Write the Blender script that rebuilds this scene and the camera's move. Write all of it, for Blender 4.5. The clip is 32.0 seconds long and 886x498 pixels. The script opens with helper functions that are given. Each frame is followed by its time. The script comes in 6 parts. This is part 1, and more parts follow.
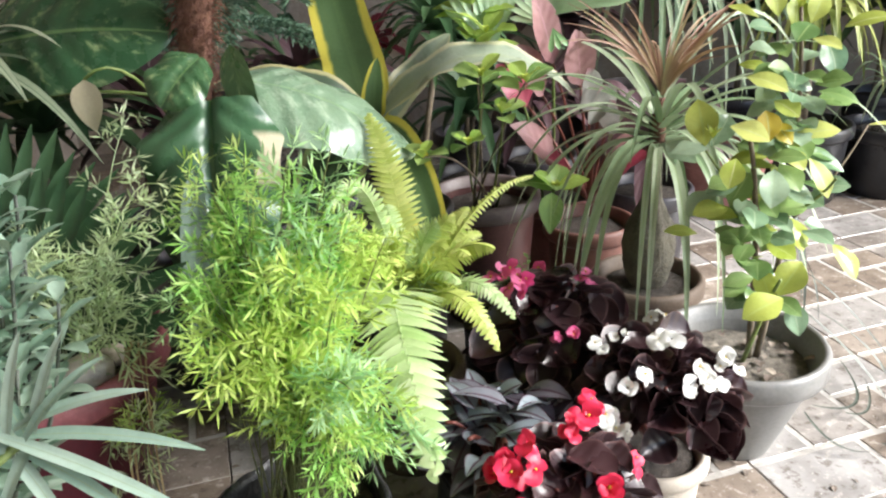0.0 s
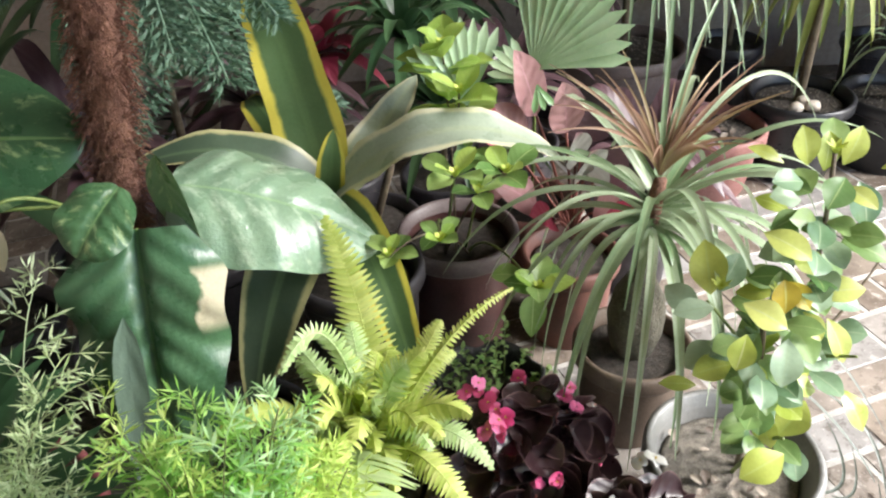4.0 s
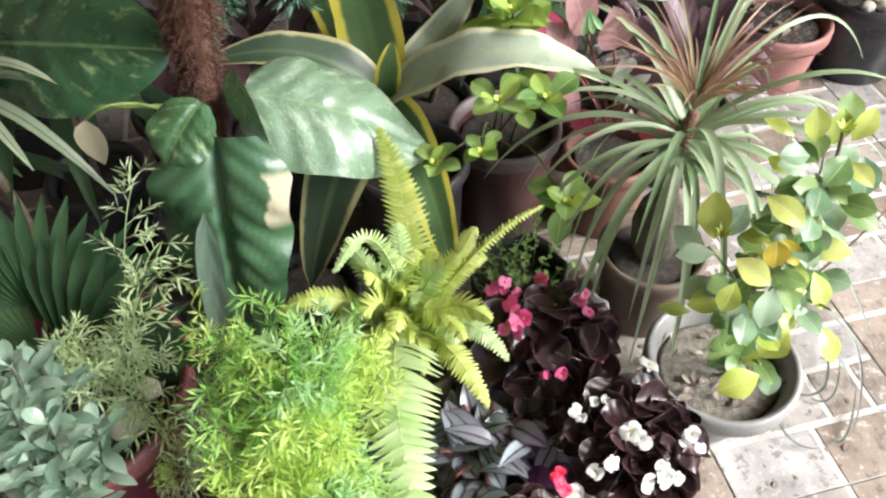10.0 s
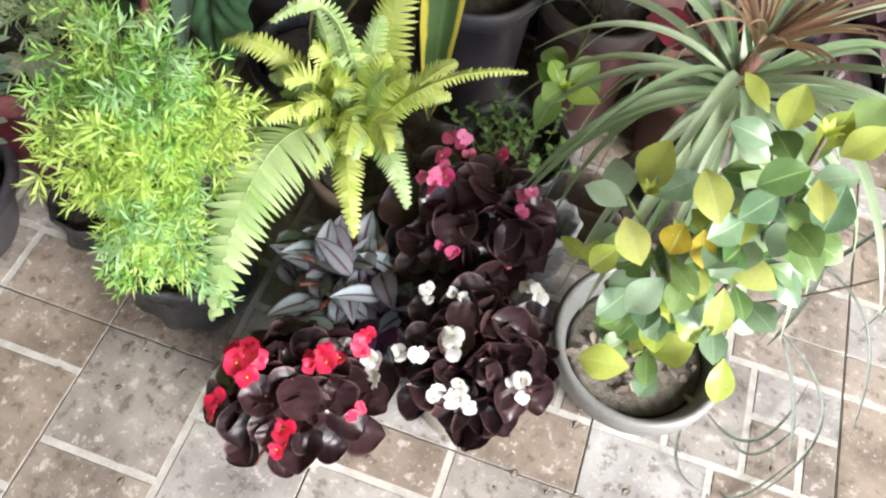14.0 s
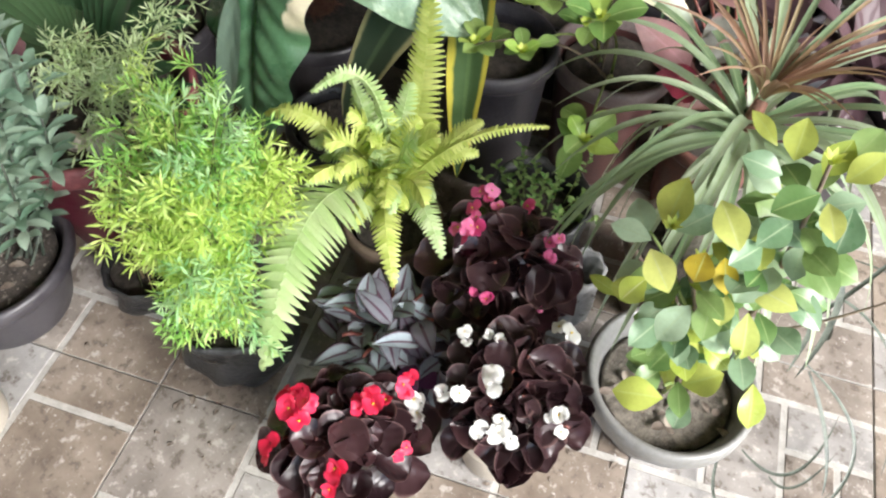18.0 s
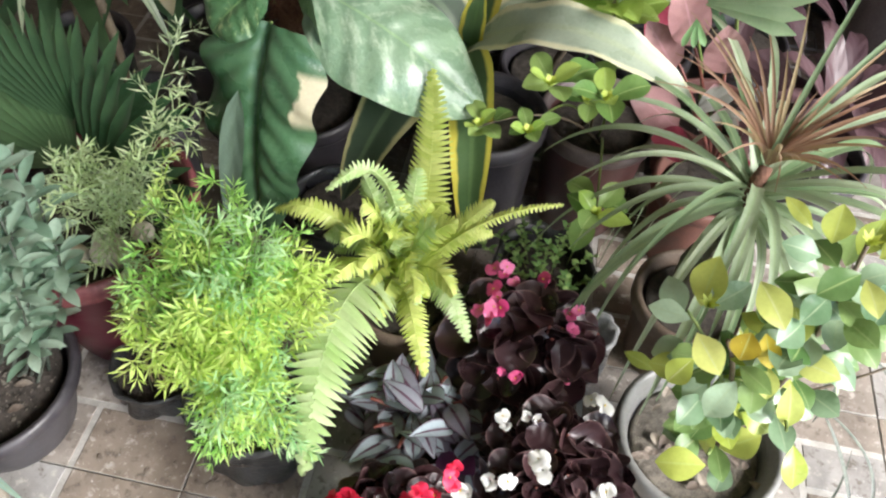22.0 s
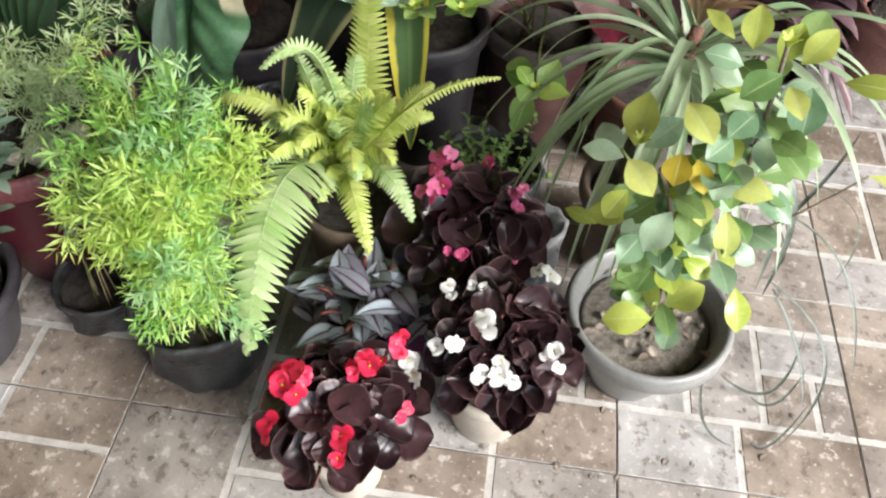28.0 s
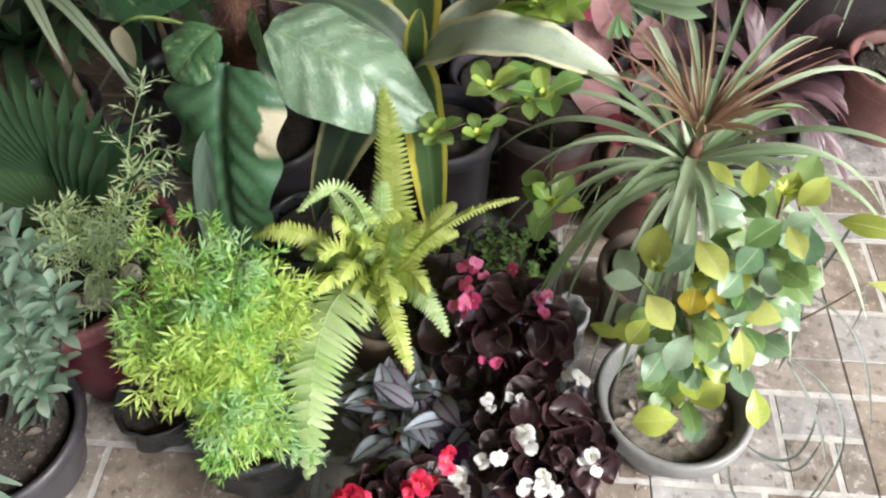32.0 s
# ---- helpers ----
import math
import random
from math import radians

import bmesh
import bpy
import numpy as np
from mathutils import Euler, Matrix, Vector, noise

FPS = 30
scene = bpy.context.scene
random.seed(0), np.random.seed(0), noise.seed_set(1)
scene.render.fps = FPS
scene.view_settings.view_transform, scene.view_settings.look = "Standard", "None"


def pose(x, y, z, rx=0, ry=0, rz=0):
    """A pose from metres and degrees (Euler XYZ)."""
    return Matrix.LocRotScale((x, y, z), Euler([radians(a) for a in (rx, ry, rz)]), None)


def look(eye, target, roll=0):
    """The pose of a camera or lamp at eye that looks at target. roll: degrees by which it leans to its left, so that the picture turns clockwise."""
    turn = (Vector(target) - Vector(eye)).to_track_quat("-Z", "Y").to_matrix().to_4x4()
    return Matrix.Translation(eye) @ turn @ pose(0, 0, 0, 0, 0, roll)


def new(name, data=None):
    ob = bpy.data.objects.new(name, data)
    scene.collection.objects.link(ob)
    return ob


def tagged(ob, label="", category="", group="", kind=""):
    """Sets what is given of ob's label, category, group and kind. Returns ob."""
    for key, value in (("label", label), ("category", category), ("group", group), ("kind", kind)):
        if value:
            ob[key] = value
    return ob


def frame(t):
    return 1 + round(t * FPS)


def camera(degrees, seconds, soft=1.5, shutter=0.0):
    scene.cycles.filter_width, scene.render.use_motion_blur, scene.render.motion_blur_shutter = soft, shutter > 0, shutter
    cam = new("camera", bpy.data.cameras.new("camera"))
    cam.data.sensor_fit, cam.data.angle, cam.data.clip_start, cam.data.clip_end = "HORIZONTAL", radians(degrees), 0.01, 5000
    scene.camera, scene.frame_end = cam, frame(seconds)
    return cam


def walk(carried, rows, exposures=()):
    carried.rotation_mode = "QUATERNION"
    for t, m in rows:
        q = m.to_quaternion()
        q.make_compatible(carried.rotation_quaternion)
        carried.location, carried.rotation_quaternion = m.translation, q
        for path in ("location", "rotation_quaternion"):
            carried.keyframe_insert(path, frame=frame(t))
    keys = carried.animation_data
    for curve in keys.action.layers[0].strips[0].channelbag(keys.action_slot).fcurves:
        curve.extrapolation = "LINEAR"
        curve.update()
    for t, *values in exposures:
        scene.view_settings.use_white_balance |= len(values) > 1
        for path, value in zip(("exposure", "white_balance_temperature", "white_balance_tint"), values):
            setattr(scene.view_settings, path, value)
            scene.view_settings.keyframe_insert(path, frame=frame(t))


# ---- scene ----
cam = camera(59.5, 32.0, 2.25)
PATH = [
    (0, (0.106, 0.23, 0.693), (-0.02, 2.063, -0.097), -3.0),
    (0.5, (0.117, 0.275, 0.696), (-0.031, 2.109, -0.088), -3.6),
    (1, (0.098, 0.354, 0.743), (-0.026, 2.169, -0.089), -3.5),
    (1.5, (0.071, 0.454, 0.817), (-0.021, 2.227, -0.104), -4.1),
    (2, (0.093, 0.464, 0.883), (0.01, 2.175, -0.15), -3.0),
    (2.5, (0.066, 0.46, 0.915), (0.068, 2.18, -0.106), -2.0),
    (4.5, (0.117, 0.498, 0.934), (0.021, 2.118, -0.235), -3.2),
    (5, (0.082, 0.464, 0.884), (-0.045, 2.086, -0.281), -3.6),
    (5.5, (0.081, 0.466, 0.891), (-0.06, 2.08, -0.283), -5.7),
    (6, (0.084, 0.45, 0.896), (-0.091, 2.055, -0.284), -7.5),
    (6.5, (0.085, 0.431, 0.903), (-0.034, 2.035, -0.286), -6.5),
    (7, (0.116, 0.442, 0.894), (-0.002, 2.036, -0.308), -6.0),
    (7.5, (0.167, 0.509, 0.881), (0.113, 2.136, -0.28), -2.0),
    (8, (0.206, 0.502, 1.01), (0.107, 2.115, -0.167), -1.7),
    (8.5, (0.174, 0.481, 1.09), (0.073, 1.998, -0.21), -0.8),
    (9, (0.182, 0.511, 1.119), (-0.007, 1.991, -0.212), -3.0),
    (9.5, (0.165, 0.521, 1.114), (-0.029, 1.928, -0.294), -2.3),
    (10, (0.135, 0.483, 1.093), (-0.06, 1.804, -0.395), -2.3),
    (10.5, (0.123, 0.425, 1.088), (-0.057, 1.694, -0.448), -0.7),
    (11, (0.163, 0.452, 1.064), (-0.01, 1.647, -0.53), 2.3),
    (11.5, (0.213, 0.567, 1.036), (-0.054, 1.686, -0.6), 5.1),
    (12, (0.223, 0.663, 0.999), (-0.195, 1.705, -0.656), 5.2),
    (12.5, (0.238, 0.696, 0.976), (-0.239, 1.662, -0.709), 7.7),
    (13, (0.287, 0.692, 0.991), (-0.214, 1.598, -0.72), 9.9),
    (13.5, (0.368, 0.669, 1.002), (-0.127, 1.543, -0.727), 10.0),
    (14, (0.429, 0.651, 1.009), (-0.096, 1.52, -0.715), 9.3),
    (14.5, (0.44, 0.628, 1.032), (-0.125, 1.534, -0.659), 9.4),
    (16.5, (0.481, 0.606, 1.023), (-0.145, 1.538, -0.631), 4.9),
    (17, (0.474, 0.608, 1.023), (-0.173, 1.523, -0.634), 3.6),
    (17.5, (0.463, 0.604, 1.024), (-0.19, 1.535, -0.621), 3.3),
    (18, (0.445, 0.594, 1.037), (-0.217, 1.555, -0.587), 4.1),
    (18.5, (0.429, 0.589, 1.04), (-0.219, 1.577, -0.574), 5.2),
    (19, (0.418, 0.606, 1.038), (-0.24, 1.583, -0.578), 5.3),
    (19.5, (0.398, 0.617, 1.054), (-0.26, 1.596, -0.56), 5.6),
    (20, (0.377, 0.629, 1.073), (-0.298, 1.61, -0.534), 5.1),
    (20.5, (0.356, 0.632, 1.077), (-0.315, 1.634, -0.518), 6.1),
    (21, (0.362, 0.63, 1.079), (-0.339, 1.624, -0.509), 6.5),
    (21.5, (0.348, 0.607, 1.082), (-0.303, 1.642, -0.5), 7.2),
    (22, (0.333, 0.584, 1.082), (-0.243, 1.668, -0.497), 4.3),
    (22.5, (0.321, 0.571, 1.074), (-0.224, 1.667, -0.508), 2.4),
    (23, (0.291, 0.536, 1.068), (-0.204, 1.645, -0.521), 1.7),
    (23.5, (0.28, 0.492, 1.055), (-0.156, 1.613, -0.544), 0.3),
    (24, (0.319, 0.47, 1.033), (-0.103, 1.597, -0.564), -0.0),
    (24.5, (0.369, 0.455, 1.025), (-0.067, 1.59, -0.563), 0.2),
    (25, (0.396, 0.471, 1.024), (-0.079, 1.595, -0.561), 0.0),
    (25.5, (0.423, 0.474, 1.016), (-0.048, 1.604, -0.565), 1.7),
    (27.5, (0.432, 0.493, 0.981), (-0.091, 1.607, -0.596), 4.1),
    (28, (0.434, 0.5, 0.978), (-0.099, 1.632, -0.583), 3.8),
    (28.5, (0.436, 0.499, 0.977), (-0.103, 1.632, -0.581), 3.5),
    (29, (0.425, 0.503, 0.994), (-0.114, 1.628, -0.569), 3.2),
    (29.5, (0.407, 0.5, 1.012), (-0.132, 1.626, -0.55), 2.3),
    (30, (0.39, 0.484, 1.025), (-0.162, 1.617, -0.528), 0.4),
    (30.5, (0.381, 0.49, 1.038), (-0.189, 1.617, -0.513), -0.7),
    (31, (0.379, 0.507, 1.073), (-0.185, 1.637, -0.478), -0.4),
    (31.5, (0.387, 0.525, 1.107), (-0.173, 1.659, -0.442), -0.9),
    (32, (0.378, 0.541, 1.123), (-0.181, 1.676, -0.426), -1.6),
]
walk(cam, [(t, look(eye, target, roll)) for t, eye, target, roll in PATH], exposures=[(0.0, 1.86), (9.0, 1.92), (14.0, 1.75), (25.0, 1.74), (28.5, 1.55), (32.0, 1.5)])

# ---- world and light ----
world = bpy.data.worlds.new("sky")
scene.world = world
world.use_nodes = True
wn = world.node_tree.nodes
sky = wn.new("ShaderNodeTexSky")
sky.sky_type, sky.sun_disc = "NISHITA", False
sky.sun_elevation, sky.sun_rotation = radians(39), radians(98)
world.node_tree.links.new(sky.outputs[0], wn["Background"].inputs[0])
wn["Background"].inputs[1].default_value = 0.13
sun = new("sun", bpy.data.lights.new("sun", "SUN"))
sun.data.energy, sun.data.angle, sun.data.color = 3.7, radians(34), (1.0, 0.985, 0.96)
sun.matrix_world = look((3.0, 0.75, 2.45), (0.0, 1.15, 0.0))

# ---- building blocks ----
ROOT = {}


def thing(name, loc, label, category, group="", kind=""):
    ob = new(name)
    ob.location = loc
    ob.empty_display_size = 0.05
    ROOT[ob] = Vector(loc)
    return tagged(ob, label, category, group, kind)


def part(name, bm, material, parent, label=""):
    """Links a mesh, built in the world's place, as one part of a thing."""
    me = bpy.data.meshes.new(name)
    base = ROOT[parent]
    if isinstance(bm, tuple):
        verts, faces, uvs = bm
        me.from_pydata([tuple(Vector(v) - base) for v in verts], [], faces)
        if uvs:
            layer = me.uv_layers.new(name="UVMap")
            for loop in me.loops:
                layer.data[loop.index].uv = uvs[loop.vertex_index]
    else:
        bmesh.ops.translate(bm, verts=bm.verts, vec=-base)
        bm.to_mesh(me)
        bm.free()
    me.polygons.foreach_set("use_smooth", [True] * len(me.polygons))
    me.materials.append(material)
    ob = new(name, me)
    ob.parent = parent
    ROOT[ob] = base
    return tagged(ob, label) if label else ob


class Mesh:
    """Vertices, faces and leaf coordinates of one part."""

    def __init__(self):
        self.v, self.f, self.uv = [], [], []

    def done(self):
        return (self.v, self.f, self.uv)


def bez(a, b, c, n):
    a, b, c = Vector(a), Vector(b), Vector(c)
    return [(1 - s) ** 2 * a + 2 * s * (1 - s) * b + s * s * c for s in (i / (n - 1) for i in range(n))]


def ribbon(m, pts, half, up, nv=5, fold=0.0, wave=0.0, waves=3.0, curl=0.0, shift=0.0, quilt=0.0, puffs=8.0):
    """A blade along pts; half(s) is its half width, fold lifts the edges, wave ruffles them, curl rolls them down, quilt swells it between side veins."""
    n, first = len(pts), len(m.v)
    up = Vector(up)
    for i, p in enumerate(pts):
        s = i / (n - 1)
        tan = (pts[min(i + 1, n - 1)] - pts[max(i - 1, 0)]).normalized()
        side = tan.cross(up)
        side = side.normalized() if side.length > 1e-4 else Vector((1, 0, 0))
        nor = side.cross(tan).normalized()
        w = max(half(s), 0.0004)
        for j in range(nv):
            a = 2 * j / (nv - 1) - 1
            lift = fold * abs(a) - curl * a * a + wave * math.sin(6.283 * waves * s + (1.7 if a > 0 else 0) + shift) * a * a
            if quilt:
                lift += quilt * (abs(math.sin(math.pi * puffs * (s - 0.22 * abs(a)))) ** 0.6 * min(1, 5 * abs(a)) * (1 - abs(a) ** 4) + 0.9 * min(1, 9 * abs(a)))
            m.v.append(p + side * (w * a) + nor * (w * lift))
            m.uv.append((s, (a + 1) / 2))
    for i in range(n - 1):
        for j in range(nv - 1):
            k = first + i * nv + j
            m.f.append((k, k + 1, k + nv + 1, k + nv))


def tube(m, pts, radii, n=6):
    first = len(m.v)
    pts = [Vector(p) for p in pts]
    for i, p in enumerate(pts):
        tan = (pts[min(i + 1, len(pts) - 1)] - pts[max(i - 1, 0)]).normalized()
        a = tan.cross(Vector((0.31, 0.94, 0.12))).normalized()
        b = tan.cross(a)
        s = i / max(len(pts) - 1, 1)
        r = radii[0] + (radii[1] - radii[0]) * s
        for k in range(n):
            c = 6.2832 * k / n
            m.v.append(p + a * (r * math.cos(c)) + b * (r * math.sin(c)))
            m.uv.append((s, k / n))
    for i in range(len(pts) - 1):
        for k in range(n):
            q = first + i * n
            m.f.append((q + k, q + (k + 1) % n, q + n + (k + 1) % n, q + n + k))
    m.f.append(tuple(range(first + n - 1, first - 1, -1)))
    m.f.append(tuple(range(first + n * (len(pts) - 1), first + n * len(pts))))


def lathe(m, profile, centre, n=48, rough=0.0, closed=False, seed=0):
    """Turns a profile of (radius, height) round the upright through centre."""
    first = len(m.v)
    cx, cy, cz = centre
    for i, (r, z) in enumerate(profile):
        for k in range(n):
            c = 6.2832 * k / n
            d = rough * noise.noise(Vector((math.cos(c) * 2.2 + seed, math.sin(c) * 2.2, z * 28 + seed))) if rough else 0
            m.v.append(Vector((cx + (r + d) * math.cos(c), cy + (r + d) * math.sin(c), cz + z + d * 0.4)))
            m.uv.append((k / n, i / (len(profile) - 1)))
    for i in range(len(profile) - 1):
        for k in range(n):
            q = first + i * n
            m.f.append((q + k, q + (k + 1) % n, q + n + (k + 1) % n, q + n + k))
    if closed:
        m.f.append(tuple(range(first + n - 1, first - 1, -1)))
        m.f.append(tuple(range(first + n * (len(profile) - 1), first + n * len(profile))))


def rounded(s):
    return math.sqrt(max(0.0, 1 - (2 * min(max(s, 0.02), 0.999) - 1) ** 2)) ** 0.9


# outlines of leaves: half width, 0 to 1, along the length
def ovate(s):
    return math.sin(math.pi * min(s, 1) ** 0.72) ** 0.85


def obovate(s):
    return math.sin(math.pi * s ** 1.15) ** 0.8 if 0 < s < 1 else 0.0


def elliptic(s):
    return math.sin(math.pi * s ** 1.08) ** 0.88 if 0 < s < 1 else 0.0


def lance(s):
    return math.sin(math.pi * s ** 0.65) ** 0.9 if 0 < s < 1 else 0.0


def strap(s):
    return min(1, 0.55 + 2.2 * s) * (1 - s ** 3.0) ** 0.7


def heart(s):
    return (math.sin(math.pi * min(1, 0.17 + 0.83 * s)) ** 0.62) * (1.0 if s > 0.06 else 0.75)


def drooping(s):
    return math.sin(math.pi * min(0.999, 0.2 + 0.8 * s)) ** 0.75


def cordate(s):
    return min(1, 0.6 + 2.6 * s) * max(0.0, 1 - min(s, 0.999) ** 2.1) ** 0.72


def broad(s):
    return math.sin(math.pi * (0.1 + 0.9 * min(s, 0.999) ** 0.9)) ** 0.55


def leaf(name, base, tip, half, shape, material, parent, bow=0.12, up=(0, 0, 1), n=10, nv=5, fold=0.15, wave=0.0, waves=3.0, curl=0.0, stalk=None, label="", quilt=0.0, puffs=8.0):
    """One leaf from its base to its tip; bow lifts its middle by that share of its length."""
    base, tip = Vector(base), Vector(tip)
    length = (tip - base).length
    mid = (base + tip) / 2 + Vector(up).normalized() * (2 * bow * length)
    m = Mesh()
    ribbon(m, bez(base, mid, tip, n), lambda s: half * shape(s), up, nv, fold, wave, waves, curl, random.uniform(0, 6), quilt, puffs)
    if stalk is not None:
        tube(m, bez(stalk, (Vector(stalk) + base) / 2 + Vector((0, 0, 0.01)), base, 5), (0.0016, 0.0012), 5)
    return part(name, m.done(), material, parent, label)


# ---- materials ----
def shader(name):
    mat = bpy.data.materials.new(name)
    mat.use_nodes = True
    t = mat.node_tree
    return mat, t.nodes, t.links, t.nodes["Principled BSDF"]


def mixer(nd, lk, fac, a, b, blend="MIX"):
    mx = nd.new("ShaderNodeMix")
    mx.data_type, mx.blend_type, mx.clamp_factor = "RGBA", blend, True
    for sock, val in ((0, fac), (6, a), (7, b)):
        if isinstance(val, (int, float)):
            mx.inputs[sock].default_value = val
        elif isinstance(val, tuple):
            mx.inputs[sock].default_value = (*val, 1)
        else:
            lk.new(val, mx.inputs[sock])
    return mx.outputs[2]


def calc(nd, lk, op, a, b=0.0, c=0.0):
    mt = nd.new("ShaderNodeMath")
    mt.operation = op
    for i, val in enumerate((a, b, c)):
        if isinstance(val, (int, float)):
            mt.inputs[i].default_value = val
        else:
            lk.new(val, mt.inputs[i])
    return mt.outputs[0]


def span(nd, lk, val, lo, hi, a=0.0, b=1.0):
    mr = nd.new("ShaderNodeMapRange")
    mr.interpolation_type = "SMOOTHSTEP"
    lk.new(val, mr.inputs[0])
    for i, x in enumerate((lo, hi, a, b)):
        mr.inputs[i + 1].default_value = x
    return mr.outputs[0]


def noisy(nd, lk, scale, detail=4.0, coord=None, rough=0.55):
    nz = nd.new("ShaderNodeTexNoise")
    nz.inputs["Scale"].default_value, nz.inputs["Detail"].default_value, nz.inputs["Roughness"].default_value = scale, detail, rough
    if coord is None:
        geo = nd.new("ShaderNodeNewGeometry")
        coord = geo.outputs["Position"]
    lk.new(coord, nz.inputs["Vector"])
    return nz.outputs["Fac"]


def soften(c):
    """Greens shifted slightly towards red and blue, so less saturated."""
    return (c[0] * 1.03 + c[1] * 0.045, c[1] * 0.985, c[2] * 0.95 + c[1] * 0.05)


def leafy(name, dark, light, margin=None, edge=0.25, rib=None, rib_w=0.05, blotch=None, cut=0.56, blotch_scale=28.0, rough=0.4, veins=9.0, vein_depth=0.25, through_light=0.22, tip=None, island=False, gloss=0.5, stripe=None, patch=None):
    """A leaf: two greens, grain, veins, and where given a margin, a midrib, blotches, bands along it and a tinted tip."""
    if dark[1] > dark[0] and dark[1] > dark[2]:
        dark, light = soften(dark), soften(light)
    mat, nd, lk, bsdf = shader(name)
    uvn = nd.new("ShaderNodeUVMap")
    sep = nd.new("ShaderNodeSeparateXYZ")
    lk.new(uvn.outputs[0], sep.inputs[0])
    along = sep.outputs[0]
    across = calc(nd, lk, "MULTIPLY", calc(nd, lk, "ABSOLUTE", calc(nd, lk, "SUBTRACT", sep.outputs[1], 0.5)), 2.0)
    n1, n2 = noisy(nd, lk, 22.0), noisy(nd, lk, 240.0, 3.0)
    pick = nd.new("ShaderNodeNewGeometry").outputs["Random Per Island"] if island else nd.new("ShaderNodeObjectInfo").outputs["Random"]
    tone = calc(nd, lk, "ADD", calc(nd, lk, "MULTIPLY", n1, 0.9), calc(nd, lk, "MULTIPLY", calc(nd, lk, "SUBTRACT", pick, 0.45), 0.9))
    col = mixer(nd, lk, tone, dark, light)
    if blotch:
        lane = nd.new("ShaderNodeCombineXYZ")
        lk.new(calc(nd, lk, "MULTIPLY", calc(nd, lk, "SUBTRACT", along, calc(nd, lk, "MULTIPLY", across, 0.3)), 9.0), lane.inputs[0])
        lk.new(calc(nd, lk, "MULTIPLY", sep.outputs[1], 4.0), lane.inputs[1])
        lk.new(calc(nd, lk, "MULTIPLY", pick, 30.0), lane.inputs[2])
        streak = noisy(nd, lk, 1.0, 5.0, lane.outputs[0], 0.65)
        fleck = noisy(nd, lk, blotch_scale * 2.4, 4.0)
        spots = calc(nd, lk, "ADD", calc(nd, lk, "MULTIPLY", streak, 0.75), calc(nd, lk, "MULTIPLY", fleck, 0.25))
        col = mixer(nd, lk, span(nd, lk, spots, cut - 0.03, cut + 0.13), col, blotch)
    if stripe:
        band = calc(nd, lk, "MULTIPLY", span(nd, lk, across, 0.06, 0.2), span(nd, lk, across, 1.0, 0.78))
        col = mixer(nd, lk, calc(nd, lk, "MULTIPLY", band, calc(nd, lk, "ADD", calc(nd, lk, "MULTIPLY", pick, 0.9), 0.15)), col, stripe)
    wob = calc(nd, lk, "ADD", across, calc(nd, lk, "MULTIPLY", calc(nd, lk, "SUBTRACT", n1, 0.5), 0.35))
    if margin:
        col = mixer(nd, lk, span(nd, lk, wob, 1 - edge - 0.08, 1 - edge + 0.08), col, margin)
    if rib:
        col = mixer(nd, lk, span(nd, lk, across, rib_w * 1.6, rib_w * 0.6), col, rib)
    if tip:
        col = mixer(nd, lk, span(nd, lk, calc(nd, lk, "ADD", along, calc(nd, lk, "MULTIPLY", n1, 0.2)), 0.85, 1.1), col, tip)
    if patch:
        edge_on = calc(nd, lk, "ADD", sep.outputs[1], calc(nd, lk, "MULTIPLY", calc(nd, lk, "SUBTRACT", n1, 0.5), 0.22))
        run = calc(nd, lk, "MULTIPLY", span(nd, lk, along, 0.12, 0.16), span(nd, lk, along, 0.36, 0.3))
        col = mixer(nd, lk, calc(nd, lk, "MULTIPLY", run, span(nd, lk, edge_on, 0.17, 0.14)), col, patch)
    col = mixer(nd, lk, 0.35, col, mixer(nd, lk, n2, (0.35, 0.35, 0.35), (0.75, 0.75, 0.75)), "OVERLAY")
    lk.new(col, bsdf.inputs["Base Color"])
    bsdf.inputs["Specular IOR Level"].default_value = gloss
    lk.new(span(nd, lk, n1, 0.3, 0.7, rough - 0.08, rough + 0.12), bsdf.inputs["Roughness"])
    wav = calc(nd, lk, "SINE", calc(nd, lk, "MULTIPLY", calc(nd, lk, "SUBTRACT", along, calc(nd, lk, "MULTIPLY", across, 0.22)), veins * 6.2832))
    bump = nd.new("ShaderNodeBump")
    bump.inputs["Strength"].default_value, bump.inputs["Distance"].default_value = vein_depth, 0.002
    lk.new(calc(nd, lk, "ADD", calc(nd, lk, "MULTIPLY", wav, 0.5), calc(nd, lk, "MULTIPLY", n2, 0.7)), bump.inputs["Height"])
    lk.new(bump.outputs[0], bsdf.inputs["Normal"])
    out = nd["Material Output"]
    tr = nd.new("ShaderNodeBsdfTranslucent")
    lk.new(col, tr.inputs[0])
    mx = nd.new("ShaderNodeMixShader")
    mx.inputs[0].default_value = through_light
    lk.new(bsdf.outputs[0], mx.inputs[1])
    lk.new(tr.outputs[0], mx.inputs[2])
    lk.new(mx.outputs[0], out.inputs[0])
    return mat


